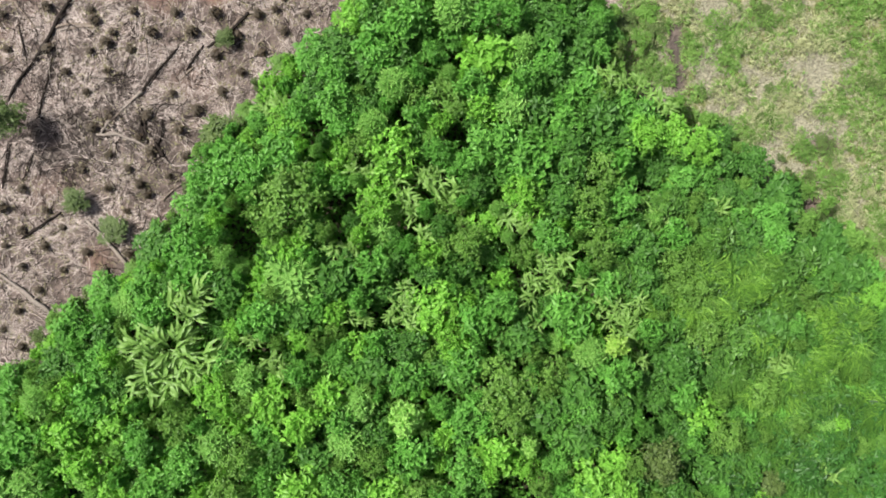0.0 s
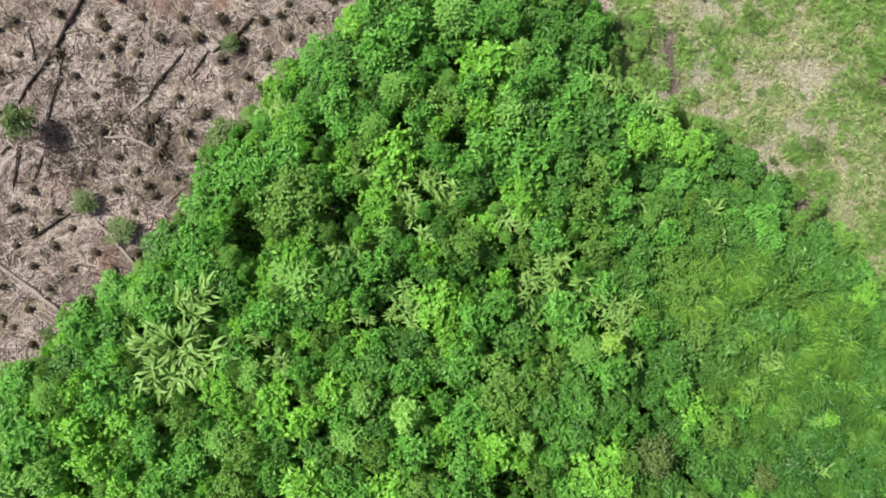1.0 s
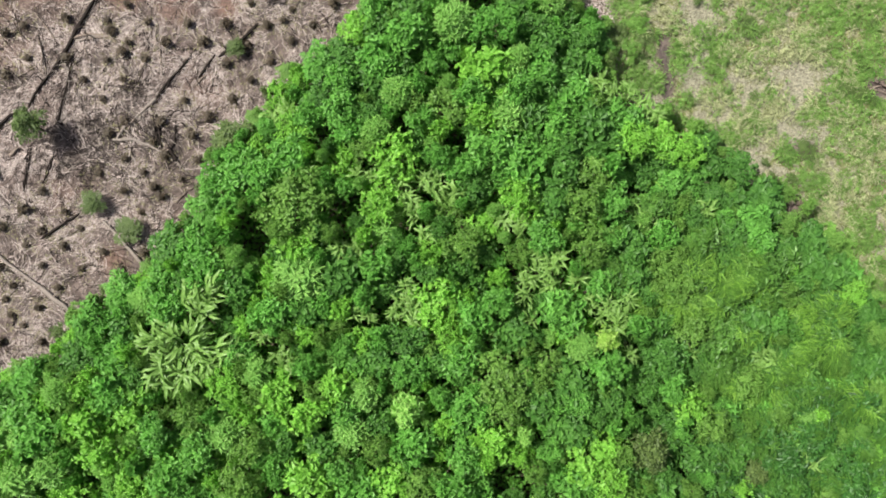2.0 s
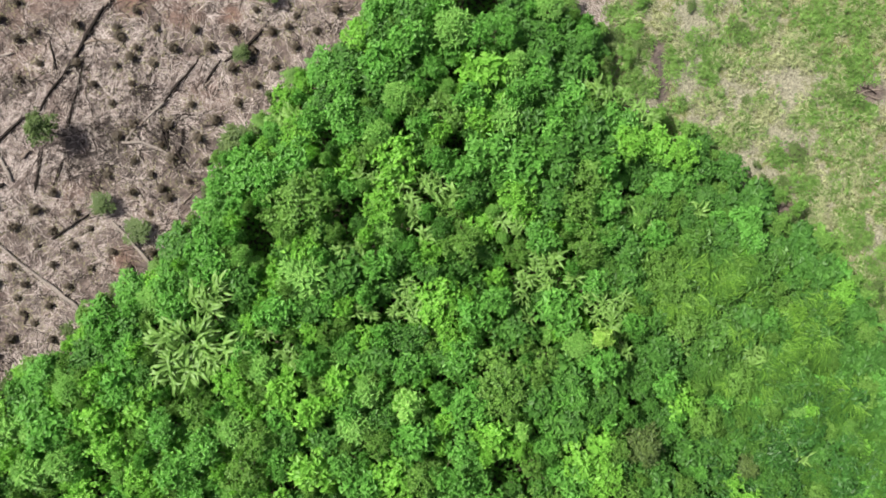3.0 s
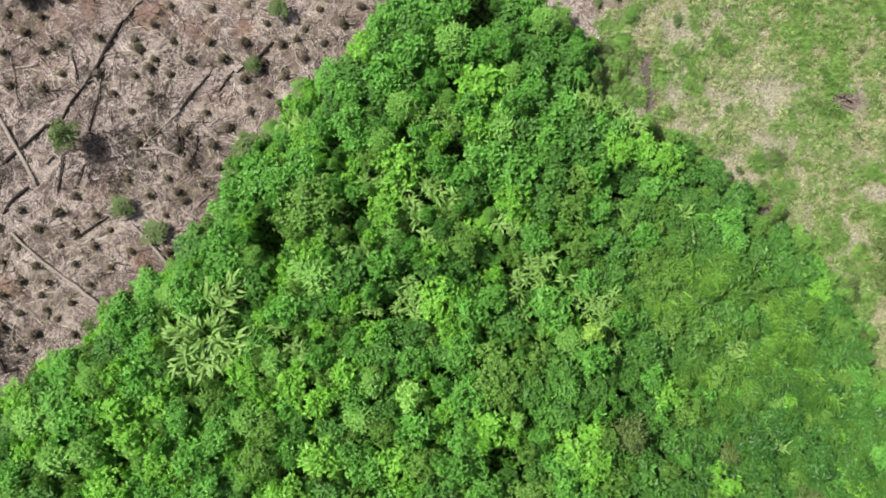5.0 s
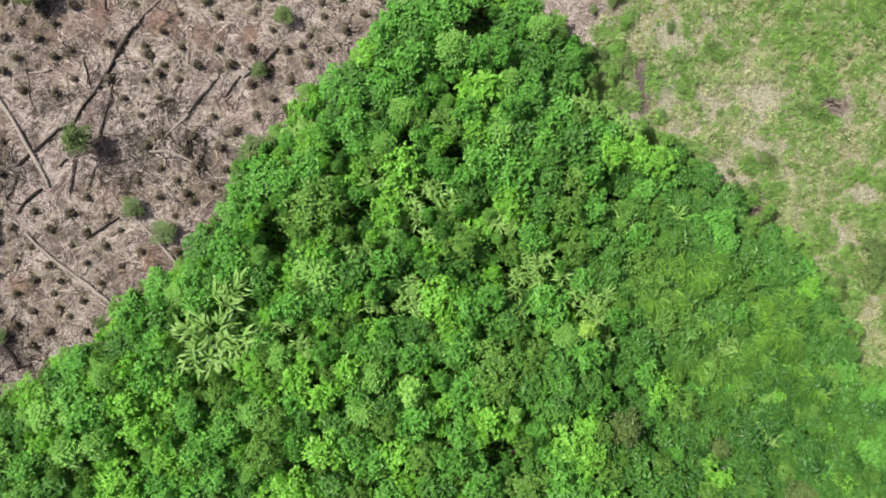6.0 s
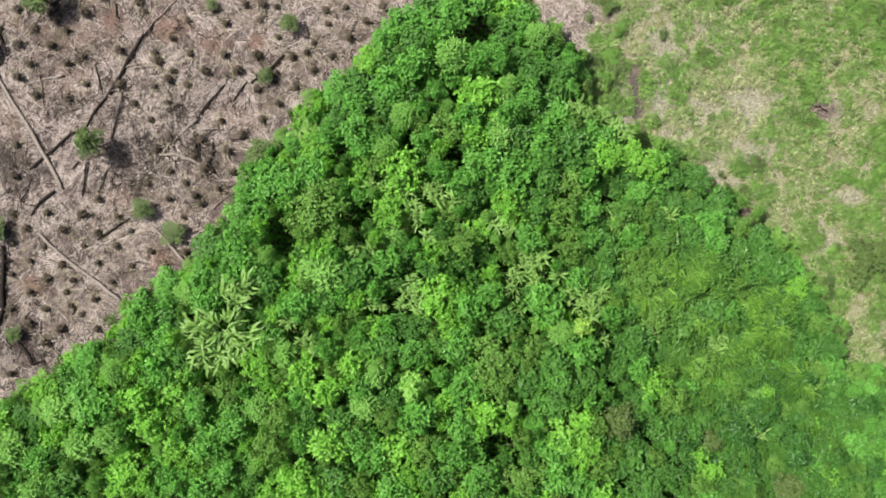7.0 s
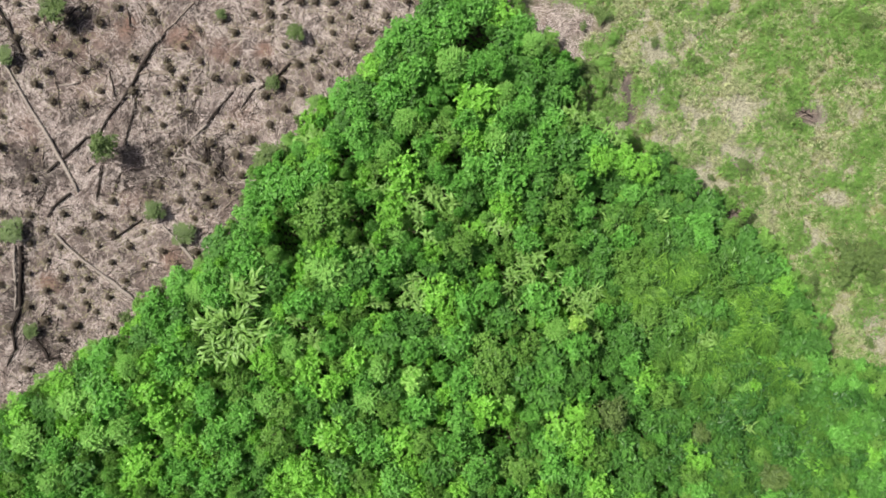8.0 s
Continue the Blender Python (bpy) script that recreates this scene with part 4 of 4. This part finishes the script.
for name, mat, label, pick in (("undergrowth", LEAF_UNDER, "tangled green weeds and vines under the trees", ~vines),
                               ("vine_undergrowth", LEAF_VINE, "dull green creeping vines under low bushes, darkened for shade", vines)):
    spread = leaves(rng, np.stack([x, y, z], axis=1)[pick], way[pick], normal[pick], length[pick], width[pick])
    tagged(new(name, mesh(name, *spread, mat)), label, "undergrowth", kind="stuff")


# ---- the vine mat that smothers the thicket's south-east ----
def vine_keep(x, y, r):
    clear = np.min([np.hypot(x - a, y - b) - c for a, b, c in GAPS], axis=0) > 0
    return clear & inside(FOREST, x, y) & (np.clip((x - 10 + 0.5 * (y + 2)) / 7, 0, 1) * (y < 4) > r.uniform(0.1, 0.9, len(x)))


rng, x, y = scatter(23, 120000, (8, 47, -27, 4), vine_keep)
n = len(x)
deep = np.clip(edge_distance(FOREST, x, y) / 5, 0.12, 1)
z = ground_z(x, y) + deep * (1.1 + 2.4 * patchy(x, y, 2.4, 26) + 1.5 * patchy(x, y, 0.9, 27)) - rng.uniform(0, 0.5, n)
slope = 0.25
normal = unit(np.stack([(patchy(x - slope, y, 2.4, 26) - patchy(x + slope, y, 2.4, 26)) * 4 + rng.normal(0, 0.45, n),
                        (patchy(x, y - slope, 2.4, 26) - patchy(x, y + slope, 2.4, 26)) * 4 + rng.normal(0, 0.45, n), np.ones(n)], axis=1))
way = tangents(rng, normal, np.zeros((n, 3)), 0)
corners = np.stack([x, y, z], axis=1)
size, broad = rng.uniform(0.25, 0.62, n), rng.uniform(0.12, 0.32, n)
# cloud shade over the far south and east is put into darker leaves
cloud_shaded = (rng.uniform(22, 34, n) < x - 0.35 * (y + 14) + 4 * (patchy(x, y, 3.0, 41) - 0.5)) | (y + 7 * (patchy(x, y, 2.6, 42) - 0.5) < rng.uniform(-14, -11, n))
for name, mat, label, pick in (("vine_mat", LEAF_VINE, "dense olive-green vines and tall grass over low bushes", ~cloud_shaded),
                               ("creeper_mat", LEAF_VINE_SHADED, "deep green vines matted over low bushes, darkened to hold cloud shade", cloud_shaded)):
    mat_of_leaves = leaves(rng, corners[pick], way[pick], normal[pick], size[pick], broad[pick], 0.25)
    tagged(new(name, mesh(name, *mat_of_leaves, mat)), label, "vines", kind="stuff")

# tall grass through the vines: mostly dull, its colour brightened for sunlight in SUNLIT spots
SUNLIT = [(20.5, -2.5, 3.4, 2.0), (27.0, -7.0, 4.5, 2.6), (16.0, 6.6, 2.0, 1.2), (16.5, -5.0, 3.2, 2.2), (32.0, -9.5, 3.0, 2.2), (22.5, -11.0, 2.6, 1.6), (31.0, -3.0, 2.5, 1.5)]
for seed, name, mat, label, bright in ((29, "tall_grass", LEAF_SWORD, "arching dull green tall grass among vines", False),
                                       (30, "bright_tall_grass", LEAF_LUSH, "arching bright yellow-green tall grass among vines", True)):
    rng, cx, cy = scatter(seed, 6200, (12, 47, -27, 8), lambda x, y, r: inside(FOREST, x, y) & (spots(x, y, SUNLIT) > r.uniform(0.1, 0.8, len(x))) if bright else
                          vine_keep(x, y, r) & (0.6 * patchy(x, y, 2.6, 61) + 0.4 * patchy(x, y, 0.9, 62) + r.normal(0, 0.08, len(x)) > 0.5))
    which = np.repeat(np.arange(len(cx)), 15)
    n = len(which)
    x, y = cx[which] + rng.normal(0, 0.2, n), cy[which] + rng.normal(0, 0.2, n)
    deep = np.clip(edge_distance(FOREST, x, y) / 5, 0.12, 1)
    z = ground_z(x, y) + deep * (1.1 + 2.4 * patchy(x, y, 2.4, 26) + 1.5 * patchy(x, y, 0.9, 27)) - rng.uniform(0.1, 0.4, n)
    turn = 6 * patchy(cx, cy, 2.2, 63)[which] + rng.normal(0, 0.7, n)
    way = unit(np.stack([np.cos(turn), np.sin(turn), rng.uniform(0.2, 1.3, n)], axis=1))
    sword = leaves(rng, np.stack([x, y, z], axis=1), way, np.tile((0, 0, 1.0), (n, 1)), rng.uniform(0.5, 1.15, n), rng.uniform(0.05, 0.11, n), 0.35)
    tagged(new(name, mesh(name, *sword, mat)), label, "grass", kind="stuff")

# ---- low bushes along the thicket's edges ----
rng = np.random.default_rng(77)
for i, (a, b) in enumerate(zip(FOREST[1:41], FOREST[2:42])):
    a, b = np.array(a), np.array(b)
    run = float(np.linalg.norm(b - a))
    out = np.array((-(b - a)[1], (b - a)[0])) / run
    eastern = i > 22
    for k in range(int(run / (1.5 if eastern else 0.9)) + 1):
        spot = a + (b - a) * rng.uniform() + out * rng.uniform(-0.5, 1.3 if eastern else 0.5)
        kind = str(rng.choice(["bush", "scrub", "yellow"], p=[0.65, 0.3, 0.05]))
        plant(kind, float(spot[0]), float(spot[1]), rng.uniform(0.4, 1.1), rng.uniform(0.8, 2.3), rng.uniform(0, 360), 2 + int(rng.integers(2)))


# ---- plants with long arching leaves ----
def blade(seed, length, width, rise, bend):
    """One arching leaf with a channelled midrib, pointing along x from its foot."""
    rng = np.random.default_rng(seed)
    rows, p, angle = [], np.array((0.0, 0.0, 0.0)), rise
    shape = (0.12, 0.55, 0.9, 1.0, 0.85, 0.5, 0.04)
    for k, share in enumerate(shape):
        half = 0.5 * width * share
        up = np.array((-math.sin(angle), 0, math.cos(angle)))
        sway = np.array((0, 0.006 * k * rng.normal(), 0))
        rows += [p + up * half * 0.45 + np.array((0, half, 0)) + sway, p + sway, p + up * half * 0.45 - np.array((0, half, 0)) + sway]
        p = p + length / 6 * np.array((math.cos(angle), 0, math.sin(angle)))
        angle -= bend
    faces = [[3 * k + j, 3 * k + j + 1, 3 * k + j + 4, 3 * k + j + 3] for k in range(6) for j in range(2)]
    return mesh("leaf", rows, faces, LEAF_LONG, smooth=True)


BLADES = [blade(900 + k, 0.85 + 0.11 * k, 0.15 + 0.014 * k, 1.0 - 0.13 * k, 0.26 - 0.012 * k) for k in range(5)]
STALK = mesh("stalk", *tube([(0, 0, -0.1), (0.03, 0.02, 0.9), (0, 0, 1.9)], [0.11, 0.09, 0.06], 7), LEAF_FINE, smooth=True)


def long_leaved_plant(seed, x, y, size, tall, count, heart=None):
    rng = np.random.default_rng(seed)
    thing = tagged(new("long_leaved_plant"), "clump plant with long arching pale green strap leaves", "plant", "long-leaved plants in the thicket")
    thing.matrix_basis = pose(x, y, float(ground_z(x, y)), 0, 0, 0) @ Matrix.Diagonal((size, size, size, 1))
    part("stalk", STALK, thing).matrix_basis = Matrix.Diagonal((1, 1, tall / 1.85, 1))
    for k in range(count):
        leaf = part("leaf", BLADES[int(rng.integers(5))], thing)
        turn, out = rng.uniform(0, 360), rng.uniform(0, 0.6)
        if heart is not None:          # crowded plants lean away from the patch's middle
            turn = math.degrees(math.atan2(y - heart[1], x - heart[0])) + rng.normal(0, 55)
        leaf.matrix_basis = pose(out * math.sin(k * 2.4), out * math.cos(k * 2.4), tall - rng.uniform(0, 0.7), rng.normal(0, 18), rng.uniform(-25, 25), turn)
    return thing


for k, (x, y) in enumerate(BLADES_WEST + BLADES_EAST):
    size = (1.42 if k < 13 else 0.95) - 0.03 * (k % 9)
    long_leaved_plant(950 + k, x, y, size, max((0.9 if k < 13 else 0.82) * tree_height(x, y, "mid") / size, 0.9), 34 if k < 13 else 26, (-19.2, -7.0) if k < 13 else None)

# ---- the cleared field: straw, logs, tufts ----
def left_field(x, y):
    return ~inside(FOREST, x, y) & ((x < 3 - 0.1 * y) | (east(x, y) < 0.4))


def strands(rng, x, y, lift, flow, length, width, bend=0.28):
    """Curved dry stalks of three joints lying on the soil."""
    n = len(x)
    p = np.stack([x, y, ground_z(x, y) + lift], axis=1)
    curl = rng.normal(0, bend, n)
    rows = []
    for k in range(4):
        a = flow + curl * k
        ahead = np.stack([np.cos(a), np.sin(a), np.zeros(n)], axis=1)
        side = np.stack([-np.sin(a), np.cos(a), np.zeros(n)], axis=1)
        half = (width * (0.5, 0.5, 0.42, 0.12)[k])[:, None]
        rows += [p + side * half, p - side * half]
        p = p + ahead * (length / 3)[:, None] + np.array((0, 0, 1.0)) * (rng.normal(0, 0.03, n) * length)[:, None]
    verts = np.stack(rows, axis=1).reshape(-1, 3)
    o = 8 * np.arange(n)[:, None]
    return verts, np.concatenate([o + np.array((2 * k, 2 * k + 1, 2 * k + 3, 2 * k + 2)) for k in range(3)], axis=0)


rng, x, y = scatter(31, 175000, (-46, 14, -20, 27), lambda x, y, r: left_field(x, y) & (r.uniform(size=len(x)) > np.maximum(1.5 * red(x, y), scorched(x, y))) & (patchy(x, y, 0.9, 17) + 0.6 * patchy(x, y, 3.1, 18) + r.normal(0, 0.2, len(x)) > 0.76))
n = len(x)
flow = 7 * patchy(x, y, 1.6, 14) + rng.normal(0, 0.6, n) + math.pi * rng.integers(0, 2, n)
thick = rng.uniform(0, 1, n) ** 3
straw_mesh = strands(rng, x, y, rng.uniform(0.02, 0.13, n), flow, rng.uniform(0.3, 0.85, n) * (1 + 1.0 * thick), 0.011 + 0.026 * thick)
straw = new("straw_litter", mesh("straw_litter", *straw_mesh, STRAW))
tagged(straw, "pale dry grass stalks strewn over bare soil", "straw", kind="stuff")

rng, x, y = scatter(33, 19000, (-46, 3, -20, 27), lambda x, y, r: left_field(x, y) & (spots(x, y, SCORCHED_AND_SHADE) + r.uniform(0, 1, len(x)) > 0.66))
n = len(x)
sticks = new("stick_litter", mesh("stick_litter", *strands(rng, x, y, rng.uniform(0.1, 0.24, n), rng.uniform(0, 6.3, n), rng.uniform(0.4, 1.7, n), rng.uniform(0.02, 0.075, n), 0.2), CHAR))
tagged(sticks, "small scorched twigs scattered over straw", "twigs", kind="stuff")

rng, x, y = scatter(35, 3000, (-46, 3, -20, 27), lambda x, y, r: left_field(x, y) & (spots(x, y, SCORCHED_AND_SHADE) + r.uniform(0, 1, len(x)) > 0.7))
n = len(x)
sticks = new("dry_stick_litter", mesh("dry_stick_litter", *strands(rng, x, y, rng.uniform(0.1, 0.3, n), rng.uniform(0, 6.3, n), rng.uniform(0.4, 1.6, n), rng.uniform(0.02, 0.055, n), 0.1), PALE_WOOD))
tagged(sticks, "loose grey dry sticks heaped on straw", "sticks", kind="stuff")

spots_of_grass = np.array(TUFTS_A + TUFTS_B + TUFTS_C + TUFTS_D)
rng = np.random.default_rng(37)
which = rng.integers(0, len(spots_of_grass), 6000)
n = len(which)
turn = rng.uniform(0, 2 * math.pi, n)
x, y = spots_of_grass[which, 0] + rng.normal(0, 0.55, n), spots_of_grass[which, 1] + rng.normal(0, 0.55, n)
way = unit(np.stack([np.cos(turn), np.sin(turn), rng.uniform(0.15, 1.2, n)], axis=1))
blades = leaves(rng, np.stack([x, y, ground_z(x, y) + 0.03], axis=1), way, np.tile((0, 0, 1.0), (n, 1)), rng.uniform(0.2, 0.55, n), rng.uniform(0.025, 0.06, n), 0.35)
tagged(new("half_dry_grass", mesh("half_dry_grass", *blades, DRY_BLADE)), "sparse half-dry olive grass round seedlings", "grass", kind="stuff")

WOOD = {"char": (CHAR, "charred_log", "blackened fallen log lying on dry litter"), "pale": (PALE_WOOD, "weathered_log", "pale grey weathered log lying on dry litter"),
        "twig": (TWIG, "dry_branch", "thin dry brown branch lying on dry litter")}
for k, (kind, points, a, b) in enumerate(LOGS):
    rng = np.random.default_rng(500 + k)
    mat, name, label = WOOD[kind]
    path, radii = [], []
    for i in range(len(points) - 1):
        for s in (0, 0.33, 0.67) if i < len(points) - 2 else (0, 0.33, 0.67, 1.0):
            px = points[i][0] + s * (points[i + 1][0] - points[i][0]) + rng.normal(0, 0.03)
            py = points[i][1] + s * (points[i + 1][1] - points[i][1]) + rng.normal(0, 0.03)
            share = (i + s) / (len(points) - 1)
            r = 0.62 * (a + share * (b - a)) * rng.uniform(0.85, 1.12)
            path.append((px, py, float(ground_z(px, py)) + r + 0.05))
            radii.append(r)
    radii[0], radii[-1] = radii[0] * 0.75, radii[-1] * 0.55
    log = new(name, mesh(name, *tube(path, radii, 8, 0.16, rng), mat, smooth=True))
    tagged(log, label, "log" if kind != "twig" else "branch", "wood on the open ground")
    for j in range(2 + len(path) // 4):          # broken side branches
        i = int(rng.integers(1, len(path) - 1))
        foot, r = np.array(path[i]), radii[i]
        a_turn = rng.uniform(0, 6.3)
        tip = foot + np.array((math.cos(a_turn), math.sin(a_turn), 0.25)) * rng.uniform(2.0, 6.0) * (r + 0.04)
        side = tube([foot, (foot + tip) / 2 + np.array((0, 0, 0.03)), tip], [r * 0.45, r * 0.35, r * 0.12], 5)
        part("side_branch", mesh("side_branch", *side, mat, smooth=True), log)


def tuft_plant(seed):
    """A knee-high bushy seedling: short stem and a dense head of dull leaves."""
    rng = np.random.default_rng(seed)
    thing = tagged(new("seedling"), "dull olive knee-high seedling planted in cleared soil", "seedling", "seedlings on the cleared field")
    part("stem", mesh("stem", *tube([(0, 0, -0.05), (0.02, 0, 0.3), (0, 0.02, 0.6)], [0.025, 0.02, 0.01], 5), BARK), thing)
    n = 190
    d = unit(rng.normal(size=(n, 3)) + np.array((0, 0, 0.35)))
    base = np.array((0, 0, 0.42)) + d * np.array((0.24, 0.24, 0.34)) * rng.uniform(0.1, 1, (n, 1))
    normal = unit(d + np.array((0, 0, 0.6)) + 0.4 * rng.normal(size=(n, 3)))
    part("foliage", mesh("foliage", *leaves(rng, base, tangents(rng, normal, d, 1.2), normal, rng.uniform(0.14, 0.36, n), rng.uniform(0.05, 0.10, n), 0.3), LEAF_TUFT), thing)
    return thing


seedlings = [tuft_plant(700 + k) for k in range(4)]
rng = np.random.default_rng(71)
for k, (x, y) in enumerate(TUFTS_A + TUFTS_B + TUFTS_C + TUFTS_D):
    s = rng.uniform(0.85, 1.45)
    m = pose(x, y, float(ground_z(x, y)), 0, 0, rng.uniform(0, 360)) @ Matrix.Diagonal((s, s, s * rng.uniform(0.6, 0.85), 1))
    if k < 4:
        seedlings[k].matrix_basis = m
    else:
        scale = seedlings[k % 4].scale
        copy_thing(seedlings[k % 4], m @ Matrix.Diagonal((1 / scale[0], 1 / scale[1], 1 / scale[2], 1)))

for k, (x, y, r, h) in enumerate(FIELD_SHRUBS):
    plant("scrub", x, y, 1.1 * r, 0.75 * h, 47 * k, k % 2)

# ---- the grassy field ----
for k, (x, y, r, h) in enumerate([(14.2, 15.2, 1.0, 1.3), (15.0, 17.4, 1.0, 0.8), (15.8, 19.7, 0.7, 0.8), (29.3, 0.9, 1.3, 1.5), (30.4, -0.7, 1.2, 1.4), (26.4, 4.4, 0.9, 1.2), (33.6, -3.6, 1.2, 1.3)]):
    plant("bush", x, y, r, h, 83 * k, k % 4)
for k, (x, y, r, h) in enumerate(EAST_SHRUBS):
    plant("scrub", x, y, 1.15 * r, 0.65 * h, 61 * k, 2 + k % 2)


rng = np.random.default_rng(88)
for k in range(55):
    x, y = rng.uniform(8, 44), rng.uniform(-9, 25)
    if not inside(FOREST, np.array(x), np.array(y)) and east(x, y) > 0.6 and edge_distance(FOREST, np.array(x), np.array(y)) > 1:
        plant("scrub", x, y, rng.uniform(0.3, 0.65), rng.uniform(0.3, 0.5), rng.uniform(0, 360), 2 + k % 2)


def right_field(x, y):
    return ~inside(FOREST, x, y) & (east(x, y) > 0.4)


rng, cx, cy = scatter(41, 11500, (4, 48, -16, 27), lambda x, y, r: right_field(x, y) & (bare(x, y) + 1.0 * (patchy(x, y, 1.1, 24) - 0.5) + r.normal(0, 0.2, len(x)) < 0.47))
green = rng.uniform(size=len(cx)) + 0.9 * (patchy(cx, cy, 3.0, 65) - 0.5) < 0.66
for name, mat, label, chosen, per in (("grass", GRASS, "bunched green grass hummocks on worn soil", green, 36),
                                      ("pale_grass", PALE_GRASS, "pale yellowish half-dry grass hummocks on worn soil", ~green, 34)):
    kx, ky = cx[chosen], cy[chosen]
    which = np.repeat(np.arange(len(kx)), per)
    n = len(which)
    reach = (0.16 + 0.42 * rng.uniform(0, 1, len(kx)) ** 1.5)[which]
    out, turn = np.sqrt(rng.uniform(0, 1, n)), rng.uniform(0, 2 * math.pi, n)
    x, y = kx[which] + reach * out * np.cos(turn), ky[which] + reach * out * np.sin(turn)
    turn = turn + rng.normal(0, 0.6, n)
    way = unit(np.stack([np.cos(turn), np.sin(turn), rng.uniform(0.2, 1.6, n) * (1.3 - out)], axis=1))
    base = np.stack([x, y, ground_z(x, y) + 1.15 * reach * (1 - out ** 2)], axis=1)
    tufts = leaves(rng, base, way, np.tile((0, 0, 1.0), (n, 1)), (0.2 + 0.6 * reach) * rng.uniform(0.6, 1.2, n), rng.uniform(0.035, 0.085, n), 0.4)
    tagged(new(name, mesh(name, *tufts, mat)), label, "grass", kind="stuff")

rng, x, y = scatter(43, 44000, (4, 48, -16, 27), lambda x, y, r: right_field(x, y) & (bare(x, y) + r.normal(0, 0.2, len(x)) > 0.27))
n = len(x)
thatch = new("dry_thatch", mesh("dry_thatch", *strands(rng, x, y, rng.uniform(0.03, 0.2, n), rng.uniform(0, 6.3, n), rng.uniform(0.15, 0.5, n), rng.uniform(0.014, 0.04, n)), THATCH))
tagged(thatch, "bleached dead grass on worn soil", "dry grass", kind="stuff")

rng, x, y = scatter(45, 42000, (4, 48, -16, 27), lambda x, y, r: right_field(x, y) & (0.6 * patchy(x, y, 2.3, 36) + 0.4 * patchy(x, y, 0.8, 37) + r.normal(0, 0.06, len(x)) - 0.25 * bare(x, y) + 0.004 * (x - 24) > 0.56))
n = len(x)
normal = unit(np.stack([rng.normal(0, 0.5, n), rng.normal(0, 0.5, n), np.ones(n)], axis=1))
base = np.stack([x, y, ground_z(x, y) + rng.uniform(0.05, 0.4, n)], axis=1)
weeds = new("weeds", mesh("weeds", *leaves(rng, base, tangents(rng, normal, np.zeros((n, 3)), 0), normal, rng.uniform(0.15, 0.34, n), rng.uniform(0.07, 0.15, n)), LEAF_UNDER))
tagged(weeds, "low broad-leaved green weeds among grass", "weeds", kind="stuff")
